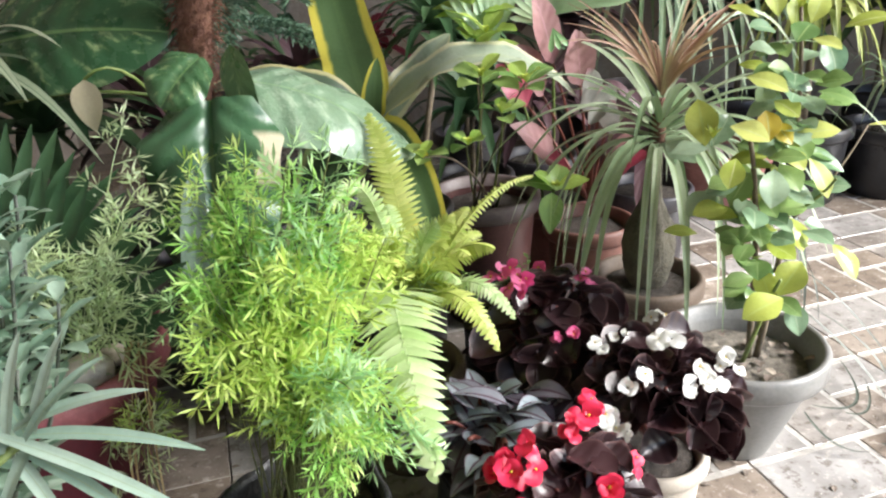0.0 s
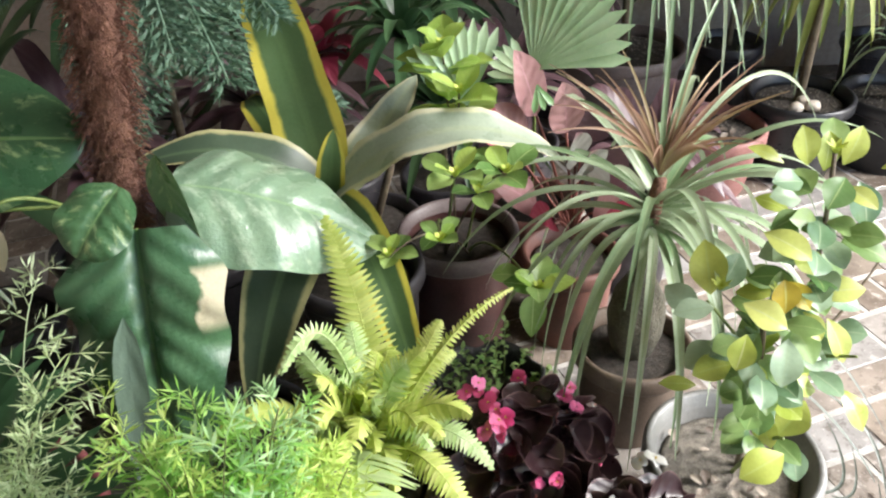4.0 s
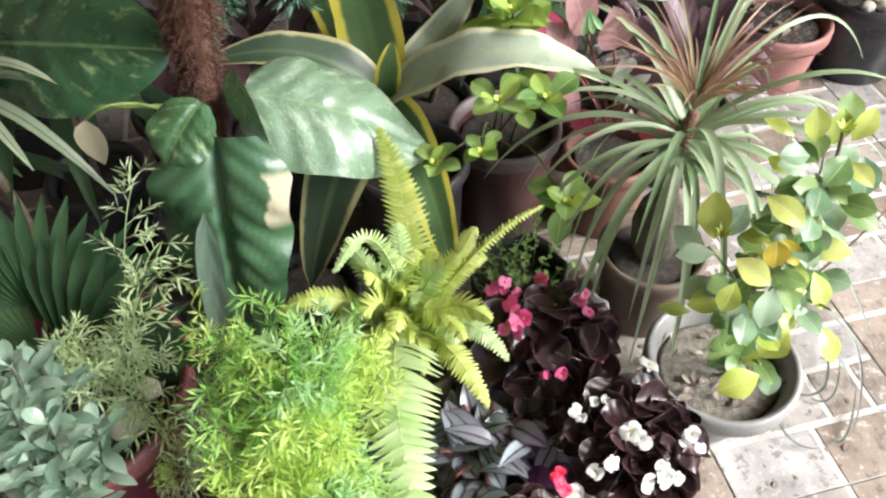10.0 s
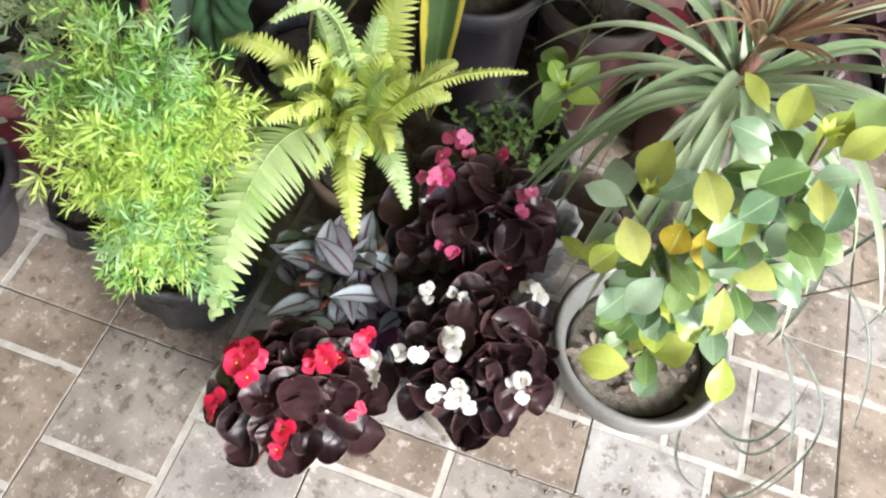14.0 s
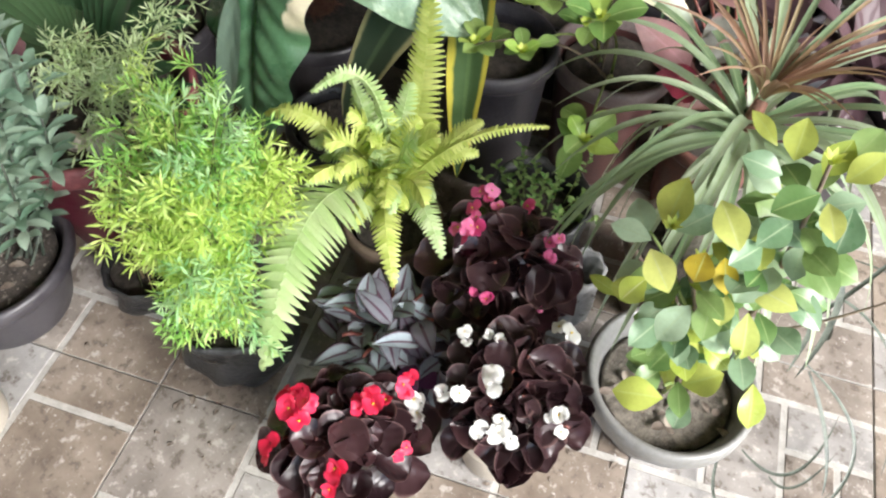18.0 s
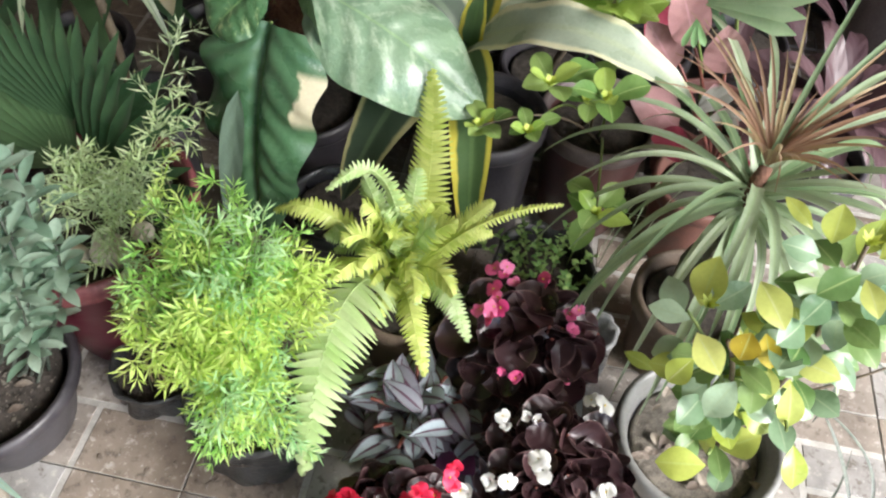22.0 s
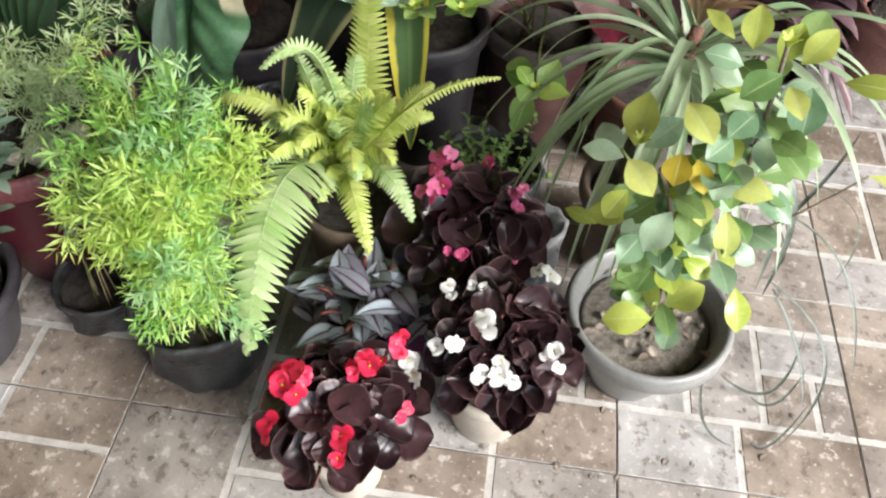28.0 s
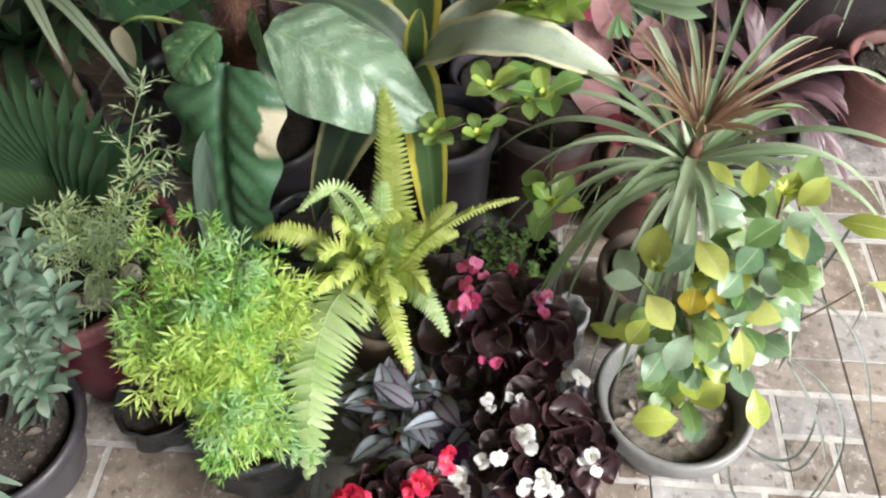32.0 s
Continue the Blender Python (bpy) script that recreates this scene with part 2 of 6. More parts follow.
def plain(name, dark, light, scale=30.0, rough=0.6, bump=0.2, fine=300.0, depth=0.002, stain=None, stain_cut=0.6, vary=0.0):
    """Pots, soil, bark, plaster: two tones, a fine grain, and stains."""
    mat, nd, lk, bsdf = shader(name)
    n1, n2 = noisy(nd, lk, scale, 5.0), noisy(nd, lk, fine, 4.0)
    fac = calc(nd, lk, "ADD", n1, calc(nd, lk, "MULTIPLY", calc(nd, lk, "SUBTRACT", n2, 0.5), 0.6))
    if vary:
        fac = calc(nd, lk, "ADD", fac, calc(nd, lk, "MULTIPLY", calc(nd, lk, "SUBTRACT", nd.new("ShaderNodeObjectInfo").outputs["Random"], 0.5), vary))
    col = mixer(nd, lk, span(nd, lk, fac, 0.25, 0.75), dark, light)
    if stain:
        col = mixer(nd, lk, span(nd, lk, noisy(nd, lk, scale * 0.35, 7.0, rough=0.68), stain_cut, stain_cut + 0.1), col, stain)
    lk.new(col, bsdf.inputs["Base Color"])
    lk.new(span(nd, lk, n1, 0.3, 0.7, rough - 0.1, rough + 0.1), bsdf.inputs["Roughness"])
    bp = nd.new("ShaderNodeBump")
    bp.inputs["Strength"].default_value, bp.inputs["Distance"].default_value = bump, depth
    lk.new(calc(nd, lk, "ADD", n2, n1), bp.inputs["Height"])
    lk.new(bp.outputs[0], bsdf.inputs["Normal"])
    return mat


def stone_tile():
    """Glazed tile printed as worn blocks: brown or grey by the block, with chips, pale fossils and a thin glaze."""
    mt, nd, lk, bsdf = shader("printed_stone")
    pick = calc(nd, lk, "FRACT", calc(nd, lk, "ADD", nd.new("ShaderNodeObjectInfo").outputs["Random"], nd.new("ShaderNodeNewGeometry").outputs["Random Per Island"]))
    big, mid, small = noisy(nd, lk, 9.0, 5.0), noisy(nd, lk, 42.0, 6.0, rough=0.7), noisy(nd, lk, 130.0, 4.0, rough=0.7)
    brown = mixer(nd, lk, span(nd, lk, big, 0.3, 0.7), (0.15, 0.118, 0.094), (0.3, 0.248, 0.203))
    grey = mixer(nd, lk, span(nd, lk, big, 0.3, 0.7), (0.235, 0.222, 0.212), (0.4, 0.385, 0.372))
    col = mixer(nd, lk, span(nd, lk, pick, 0.3, 1.0), brown, grey)
    col = mixer(nd, lk, span(nd, lk, mid, 0.47, 0.36, 0.0, 0.75), col, (0.115, 0.092, 0.076))
    col = mixer(nd, lk, span(nd, lk, mid, 0.55, 0.66, 0.0, 0.6), col, (0.56, 0.51, 0.46))
    col = mixer(nd, lk, span(nd, lk, small, 0.62, 0.7, 0.0, 0.7), col, (0.66, 0.63, 0.59))
    lk.new(col, bsdf.inputs["Base Color"])
    lk.new(span(nd, lk, mid, 0.3, 0.7, 0.28, 0.14), bsdf.inputs["Roughness"])
    bp = nd.new("ShaderNodeBump")
    bp.inputs["Strength"].default_value, bp.inputs["Distance"].default_value = 0.35, 0.0015
    lk.new(calc(nd, lk, "ADD", mid, calc(nd, lk, "MULTIPLY", small, 0.5)), bp.inputs["Height"])
    lk.new(bp.outputs[0], bsdf.inputs["Normal"])
    return mt


M_BLOCK = stone_tile()
M_MORTAR = plain("pale_mortar", (0.34, 0.32, 0.29), (0.48, 0.457, 0.425), 40.0, 0.4, 0.15)
M_GROUT = plain("dark_grout", (0.1, 0.08, 0.065), (0.2, 0.17, 0.14), 60.0, 0.85, 0.3)
M_WALL = plain("dim_plaster", (0.3, 0.25, 0.21), (0.42, 0.36, 0.31), 4.0, 0.85, 0.3, 90.0)
M_SOIL = plain("dry_soil", (0.11, 0.095, 0.078), (0.3, 0.265, 0.22), 90.0, 0.95, 1.0, 520.0, 0.005)
# darker copy of the soil, with the shade inside the pots put into its colour
M_SOILSHADED = plain("shaded_soil", (0.032, 0.026, 0.022), (0.1, 0.083, 0.07), 90.0, 0.95, 1.0, 520.0, 0.005)
M_GREYPOT = plain("grey_plastic", (0.165, 0.162, 0.152), (0.225, 0.22, 0.21), 14.0, 0.42, 0.05, 200.0, 0.0006, (0.19, 0.165, 0.14), 0.66)
M_DARKPOT = plain("dark_grey_plastic", (0.028, 0.025, 0.03), (0.06, 0.055, 0.062), 16.0, 0.42, 0.06, 200.0, 0.0006, (0.13, 0.12, 0.115), 0.64)
# the pot's body, its colour darkened for the shadow below the rim
M_MAROONSHADED = plain("shaded_maroon_plastic", (0.055, 0.006, 0.012), (0.085, 0.01, 0.018), 12.0, 0.45, 0.05, 200.0, 0.0006, (0.11, 0.045, 0.045), 0.68)
# the rim, a lighter and pinker maroon than the body
M_MAROONRIM = plain("pinkish_maroon_plastic", (0.12, 0.024, 0.032), (0.22, 0.07, 0.075), 18.0, 0.5, 0.08, 200.0, 0.0006)
M_PALEBAG = plain("milky_plastic", (0.17, 0.17, 0.175), (0.28, 0.28, 0.28), 20.0, 0.35, 0.4, 120.0, 0.004)
M_BOWL = plain("brown_grey_plastic", (0.1, 0.075, 0.075), (0.17, 0.135, 0.13), 14.0, 0.5, 0.05, 200.0, 0.0006, (0.24, 0.21, 0.19), 0.62)
M_TERRA = plain("dusty_pink_terracotta", (0.24, 0.1, 0.085), (0.36, 0.17, 0.15), 20.0, 0.6, 0.12, 200.0, 0.001, (0.4, 0.29, 0.25), 0.62)
M_BEIGE = plain("beige_clay", (0.4, 0.35, 0.29), (0.52, 0.47, 0.4), 24.0, 0.65, 0.15)
# tan with the shade under the foliage put into the colour
M_TAN = plain("shaded_tan_clay", (0.1, 0.07, 0.05), (0.17, 0.125, 0.095), 24.0, 0.7, 0.2)
M_BLACK = plain("black_plastic", (0.012, 0.012, 0.014), (0.03, 0.03, 0.034), 20.0, 0.35, 0.1)
M_BAG = plain("black_nursery_bag", (0.012, 0.013, 0.014), (0.05, 0.05, 0.05), 26.0, 0.38, 0.5, 160.0, 0.004, (0.13, 0.115, 0.1), 0.6)
M_COIR = plain("coconut_fibre", (0.16, 0.07, 0.048), (0.37, 0.185, 0.13), 60.0, 0.95, 1.0, 500.0, 0.006)
M_STONE = plain("cream_pebble", (0.5, 0.42, 0.34), (0.68, 0.61, 0.52), 30.0, 0.6, 0.2)
M_BARK = plain("brown_twig", (0.1, 0.075, 0.05), (0.2, 0.16, 0.11), 60.0, 0.8, 0.5)
M_STEM = plain("green_stem", (0.1, 0.16, 0.04), (0.24, 0.3, 0.09), 40.0, 0.55, 0.2)
M_WIRY = plain("wiry_olive_stalk", (0.07, 0.09, 0.03), (0.16, 0.18, 0.06), 40.0, 0.6, 0.2)
M_REDSTEM = plain("red_stem", (0.12, 0.03, 0.025), (0.25, 0.08, 0.06), 40.0, 0.5, 0.2)
M_REDBARK = plain("russet_stem", (0.1, 0.045, 0.03), (0.26, 0.13, 0.09), 90.0, 0.85, 0.8, 300.0, 0.003)
M_ROOT = plain("dark_wiry_leaf", (0.03, 0.04, 0.03), (0.11, 0.125, 0.1), 40.0, 0.5, 0.2)
# grey cork, darkened in colour because the base stands in shade
M_BULB = plain("shaded_corky_bulb", (0.07, 0.062, 0.046), (0.16, 0.145, 0.11), 26.0, 0.85, 0.6, 200.0, 0.006)
M_DEBRIS = plain("dead_leaf", (0.13, 0.1, 0.08), (0.32, 0.27, 0.22), 40.0, 0.85, 0.3, vary=0.5)

L_CITRUS = leafy("citrus_green", (0.08, 0.19, 0.05), (0.25, 0.4, 0.12), rib=(0.28, 0.38, 0.15), rough=0.33, veins=7, vein_depth=0.03)
# citrus leaves whose bluish-white sheen is painted as a paler green
L_CITRUSSHEEN = leafy("citrus_sheen_pale", (0.12, 0.25, 0.12), (0.33, 0.48, 0.31), rib=(0.34, 0.44, 0.28), rough=0.3, gloss=0.5, veins=7, vein_depth=0.03)
L_YELLOW = leafy("citrus_yellow", (0.31, 0.41, 0.055), (0.52, 0.6, 0.16), rib=(0.52, 0.56, 0.24), rough=0.38, veins=7, vein_depth=0.03)
L_GOLD = leafy("citrus_gold", (0.4, 0.3, 0.02), (0.62, 0.5, 0.06), rib=(0.5, 0.5, 0.15), rough=0.38, veins=7, vein_depth=0.03)
L_LIME = leafy("citrus_lime", (0.28, 0.4, 0.04), (0.46, 0.56, 0.1), rib=(0.48, 0.56, 0.16), rough=0.32, veins=7, vein_depth=0.03)
L_JASMINE = leafy("jasmine_leaf", (0.1, 0.24, 0.05), (0.32, 0.48, 0.13), rough=0.38, veins=6, vein_depth=0.1, rib=(0.34, 0.46, 0.18), through_light=0.3)
L_BUD = leafy("jasmine_bud", (0.36, 0.52, 0.04), (0.6, 0.74, 0.12), rough=0.45, veins=4)
L_JASLIME = leafy("jasmine_young_leaf", (0.22, 0.42, 0.05), (0.46, 0.64, 0.13), rough=0.4, veins=6, vein_depth=0.1, rib=(0.45, 0.6, 0.18), through_light=0.35)
L_PONY = leafy("strap_leaf", (0.16, 0.28, 0.13), (0.44, 0.56, 0.38), rough=0.36, veins=0.0, vein_depth=0.1, rib=(0.3, 0.4, 0.22), rib_w=0.12)
L_PONYTAN = leafy("strap_leaf_tan", (0.3, 0.19, 0.1), (0.5, 0.4, 0.24), rough=0.5, veins=0.0, vein_depth=0.1)
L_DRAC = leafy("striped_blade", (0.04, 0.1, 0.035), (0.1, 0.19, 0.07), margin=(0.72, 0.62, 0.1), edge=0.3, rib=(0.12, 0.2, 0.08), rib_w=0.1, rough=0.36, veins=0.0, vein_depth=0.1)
# pale blade with the sheen of its upper face put into the colour
L_DRACSHEEN = leafy("sheen_striped_blade", (0.14, 0.23, 0.14), (0.36, 0.46, 0.34), margin=(0.7, 0.68, 0.46), edge=0.24, rib=(0.4, 0.46, 0.32), rib_w=0.12, rough=0.3, veins=0.0, vein_depth=0.1)
L_POTHOS = leafy("marbled_leaf", (0.03, 0.1, 0.04), (0.1, 0.22, 0.085), blotch=(0.32, 0.42, 0.2), cut=0.55, blotch_scale=36.0, rib=(0.16, 0.28, 0.11), rib_w=0.025, rough=0.28, veins=6, vein_depth=0.4, through_light=0.12)
L_POTHOSPATCH = leafy("dark_leaf_with_cream_patch", (0.026, 0.092, 0.042), (0.085, 0.2, 0.088), rib=(0.13, 0.26, 0.11), rib_w=0.02, rough=0.3, veins=5, vein_depth=0.35, through_light=0.12, gloss=0.6, patch=(0.6, 0.54, 0.38))
L_POTHOSDIM = leafy("dull_grey_green_leaf", (0.05, 0.1, 0.07), (0.11, 0.18, 0.13), rough=0.45, veins=4, vein_depth=0.3, through_light=0.1)
# shaded copy of the striped blade, for blades at the side and low down
L_DRACSHADED = leafy("shaded_striped_blade", (0.05, 0.09, 0.055), (0.1, 0.16, 0.09), margin=(0.48, 0.45, 0.23), edge=0.18, rib=(0.12, 0.18, 0.1), rib_w=0.1, rough=0.36, veins=0.0, vein_depth=0.1)
# marbled leaf, its base lightened to carry the reflected sky
L_POTHOSSHEEN = leafy("sheen_marbled_leaf", (0.075, 0.18, 0.11), (0.2, 0.33, 0.2), blotch=(0.4, 0.5, 0.36), cut=0.52, rib=(0.24, 0.36, 0.2), rib_w=0.02, rough=0.27, veins=6, vein_depth=0.6, through_light=0.12, gloss=0.65)
L_RUSSET = leafy("russet_young_leaf", (0.24, 0.12, 0.075), (0.4, 0.26, 0.18), rough=0.45, veins=0.0, vein_depth=0.1)
M_PLUM = plain("dark_plum_plastic", (0.05, 0.02, 0.02), (0.1, 0.045, 0.04), 16.0, 0.45, 0.06)
L_CREAM = leafy("cream_patch", (0.5, 0.45, 0.3), (0.66, 0.6, 0.44), rough=0.5, veins=0.0, vein_depth=0.1)
L_FERN = leafy("sword_fern", (0.38, 0.53, 0.07), (0.66, 0.78, 0.23), rough=0.45, veins=0.0, vein_depth=0.1, island=True, rib=(0.46, 0.6, 0.18), through_light=0.36)
L_FERNPALE = leafy("sword_fern_pale", (0.33, 0.54, 0.17), (0.56, 0.74, 0.37), rough=0.42, veins=0.0, vein_depth=0.1, island=True, through_light=0.34)
L_ASP = leafy("feathery_lime", (0.34, 0.6, 0.08), (0.62, 0.84, 0.26), rough=0.5, veins=0.0, vein_depth=0.0, island=True, through_light=0.45)
L_ASPGREEN = leafy("feathery_green", (0.2, 0.52, 0.07), (0.44, 0.76, 0.2), rough=0.5, veins=0.0, vein_depth=0.0, island=True, through_light=0.45)
L_ASPBLUE = leafy("feathery_pale_green", (0.24, 0.54, 0.2), (0.52, 0.8, 0.4), rough=0.5, veins=0.0, vein_depth=0.0, island=True, through_light=0.45)
L_ASPYEL = leafy("feathery_yellow", (0.38, 0.62, 0.07), (0.64, 0.84, 0.24), rough=0.5, veins=0.0, vein_depth=0.0, island=True, through_light=0.45)
L_ASPDRY = leafy("feathery_dry", (0.38, 0.58, 0.24), (0.64, 0.82, 0.46), rough=0.5, veins=0.0, vein_depth=0.0, island=True, through_light=0.45)
L_BEG = leafy("bronze_leaf", (0.017, 0.008, 0.01), (0.06, 0.027, 0.03), rough=0.33, veins=4, vein_depth=0.2, through_light=0.12, margin=(0.2, 0.12, 0.115), edge=0.03, gloss=0.6)
L_TRAD = leafy("purple_silver_leaf", (0.05, 0.02, 0.04), (0.12, 0.06, 0.09), stripe=(0.36, 0.44, 0.48), rough=0.33, veins=0.0, vein_depth=0.1, through_light=0.1)
L_PURPLE = leafy("deep_purple_leaf", (0.05, 0.01, 0.05), (0.13, 0.03, 0.12), rough=0.38, veins=4, vein_depth=0.1)
L_SEDUM = leafy("blue_green_leaf", (0.15, 0.29, 0.19), (0.38, 0.54, 0.41), rough=0.36, veins=3, vein_depth=0.1)
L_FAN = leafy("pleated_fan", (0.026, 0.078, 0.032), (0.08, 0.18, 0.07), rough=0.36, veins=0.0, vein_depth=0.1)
# fan green raised in colour so that the back palm looks lit
L_FANLIT = leafy("lit_pleated_fan", (0.24, 0.5, 0.2), (0.52, 0.74, 0.46), rough=0.3, veins=0.0, vein_depth=0.1)
L_PALM = leafy("grey_green_frond", (0.19, 0.34, 0.25), (0.4, 0.55, 0.45), rough=0.33, veins=0.0, vein_depth=0.1, rib=(0.3, 0.38, 0.24))
L_NORF = leafy("blue_needle", (0.06, 0.15, 0.09), (0.17, 0.3, 0.2), rough=0.5, veins=0.0, vein_depth=0.0, island=True)
L_PINK = leafy("dusky_pink_leaf", (0.34, 0.16, 0.17), (0.55, 0.34, 0.34), rough=0.42, veins=6, rib=(0.5, 0.28, 0.3))
L_DUSK = leafy("dusk_purple_leaf", (0.05, 0.025, 0.035), (0.14, 0.08, 0.09), rough=0.4, veins=6)
L_MAGENTA = leafy("magenta_leaf", (0.18, 0.015, 0.035), (0.34, 0.05, 0.09), rough=0.42, veins=5)
L_GREYLEAF = leafy("silvery_pink_leaf", (0.3, 0.36, 0.32), (0.5, 0.52, 0.48), tip=(0.55, 0.28, 0.33), rough=0.36, veins=5)
L_DARKBLADE = leafy("deep_green_blade", (0.02, 0.06, 0.025), (0.06, 0.13, 0.05), rough=0.4, veins=0.0, vein_depth=0.1)
L_WSTRIPE = leafy("white_striped_blade", (0.05, 0.1, 0.05), (0.13, 0.2, 0.1), stripe=(0.36, 0.4, 0.28), rough=0.42, veins=0.0, vein_depth=0.1)
L_ASPPALE = leafy("feathery_grey_green", (0.38, 0.58, 0.28), (0.64, 0.8, 0.5), rough=0.5, veins=0.0, vein_depth=0.0, island=True, through_light=0.45)
L_STRAPLIME = leafy("strap_leaf_lime", (0.16, 0.24, 0.04), (0.42, 0.5, 0.14), rough=0.42, veins=0.0, vein_depth=0.1)
M_STRAW = plain("straw_stem", (0.3, 0.22, 0.1), (0.46, 0.36, 0.2), 60.0, 0.8, 0.3)
M_RUST = plain("rust_red_clay", (0.11, 0.05, 0.04), (0.19, 0.08, 0.06), 24.0, 0.6, 0.15)
P_PINK = leafy("pink_petal", (0.74, 0.06, 0.23), (0.92, 0.24, 0.45), rough=0.5, veins=0.0, vein_depth=0.05, through_light=0.3)
P_RED = leafy("red_petal", (0.66, 0.01, 0.05), (0.88, 0.045, 0.12), rough=0.45, veins=0.0, vein_depth=0.05, through_light=0.25)
P_WHITE = leafy("white_petal", (0.72, 0.71, 0.66), (0.85, 0.85, 0.82), rough=0.5, veins=0.0, vein_depth=0.05, through_light=0.3)
P_YELLOW = plain("yellow_stamens", (0.6, 0.4, 0.02), (0.8, 0.6, 0.08), 400.0, 0.7, 0.8)

# ---- setting ----
FLOOR_AT, FLOOR_TURN, TILE = Vector((0.48, 0.989, 0.0)), radians(20.27), 0.333
FU = Vector((math.cos(FLOOR_TURN), math.sin(FLOOR_TURN), 0))
FV = Vector((-math.sin(FLOOR_TURN), math.cos(FLOOR_TURN), 0))


def slab(x0, x1, y0, y1, z0, z1, bevel=0.0):
    """A block with its upper edges bevelled."""
    m = Mesh()
    b = bevel
    rings = [(0, z0), (0, z1 - b), (b, z1)] if b else [(0, z0), (0, z1)]
    for d, z in rings:
        m.v += [Vector((x0 + d, y0 + d, z)), Vector((x1 - d, y0 + d, z)), Vector((x1 - d, y1 - d, z)), Vector((x0 + d, y1 - d, z))]
    for r in range(len(rings) - 1):
        for k in range(4):
            q = 4 * r
            m.f.append((q + k, q + (k + 1) % 4, q + 4 + (k + 1) % 4, q + 4 + k))
    q = 4 * (len(rings) - 1)
    m.f += [(3, 2, 1, 0), (q, q + 1, q + 2, q + 3)]
    return m


def structure(name, m, material, label, category):
    me = bpy.data.meshes.new(name)
    me.from_pydata([tuple(v) for v in m.v], [], m.f)
    me.materials.append(material)
    ob = new(name, me)
    ROOT[ob] = Vector((0, 0, 0))
    return tagged(ob, label, category, kind="structure")


floor = structure("floor", slab(-6, 6, -6, 6, -0.2, -0.006), M_GROUT, "tiled porch floor printed as worn stone blocks", "floor")
structure("wall_back", slab(-1.5, 3.4, 2.75, 2.95, -0.006, 2.7), M_WALL, "dim plastered wall behind the plants", "wall")
# left, front and right walls are added, out of view, to block light
structure("wall_left", slab(-1.5, -1.3, -1.5, 2.75, -0.006, 2.7), M_WALL, "plastered wall added to shade the left side", "wall")
structure("wall_front", slab(-1.5, 1.3, -1.7, -1.5, -0.006, 2.7), M_WALL, "unseen plastered wall added behind the viewer to cut front light", "wall")
structure("wall_right", slab(1.8, 2.0, 1.95, 2.75, -0.006, 2.7), M_WALL, "unseen plastered end wall added to shade the back", "wall")
# unseen ceiling, its right edge set so that the left side gets less sun
structure("ceiling", slab(-1.5, 2.85, -1.7, 2.95, 2.7, 2.85), M_WALL, "unseen ceiling added to shade the left and back of the porch", "ceiling")

# ---- pots ----
def pot_rings(r, h, base, lip, band):
    w = 0.006
    outer = [(base, 0.0), (base + 0.002, 0.004), (base + (r - lip - base) * 0.96, h - band)]
    rim = [(r - lip, h - band - 0.004), (r - 0.003, h - band), (r, h - band + 0.005), (r, h - 0.006), (r - 0.003, h - 0.001), (r - 0.007, h), (r - 0.011, h - 0.003), (r - lip - w, h - 0.02)]
    inner = [(r - lip - w, h - 0.02), (base + (r - lip - base) * 0.6 - w, h * 0.45)]
    return outer, rim, inner


def add_pot(plant, at, r, h, base, material, lip=0.01, band=0.03, fill=0.03, soil=True, rim_label="", rim_mat=None):
    """A pot with its rim and its earth as parts of the plant that grows in it."""
    outer, rim, inner = pot_rings(r, h, base, lip, band)
    m = Mesh()
    lathe(m, outer, at)
    lathe(m, inner, at)
    m.f.append(tuple(range(47, -1, -1)))
    body = part("pot", m.done(), material, plant)
    m = Mesh()
    lathe(m, rim, at)
    part("rim", m.done(), rim_mat or material, body, rim_label)
    if soil:
        m = Mesh()
        z = h - fill
        k = (r - lip - 0.008) * (0.93 if base < r * 0.85 else 0.98)
        lathe(m, [(k, z - 0.01)] + [(k * (1 - i / 14) + 0.001, z + 0.006 * math.sin(1.6 * i / 14)) for i in range(15)], at, 48)
        for v in m.v:
            v.z += 0.0035 * noise.noise(v * 34) + 0.0025 * noise.noise(v * 120)
        earth = part("soil", m.done(), M_SOIL if material is M_GREYPOT else M_SOILSHADED, plant, "dry crumbly brown soil")
        if r > 0.11:
            # loose crumbs on the earth
            m = Mesh()
            for _ in range(340):
                a, q = random.uniform(0, 6.28), k * 0.96 * math.sqrt(random.random())
                p = Vector((at[0] + q * math.cos(a), at[1] + q * math.sin(a), at[2] + z + 0.006 * math.sin(1.6 * (1 - q / k)) + 0.0012))
                g = random.choice((0.0012, 0.0016, 0.0022, 0.0034))
                f = len(m.v)
                for d in ((1, 0, 0), (0, 1, 0), (-1, 0, 0), (0, -1, 0), (0, 0, 0.9), (0, 0, -0.9)):
                    m.v.append(p + Vector(d) * (g * random.uniform(0.6, 1.2)))
                    m.uv.append((0.5, 0.5))
                m.f += [(f + i, f + (i + 1) % 4, f + 4) for i in range(4)] + [(f + (i + 1) % 4, f + i, f + 5) for i in range(4)]
            tagged(part("loose_crumb", m.done(), M_SOIL, earth), kind="stuff")
    return body


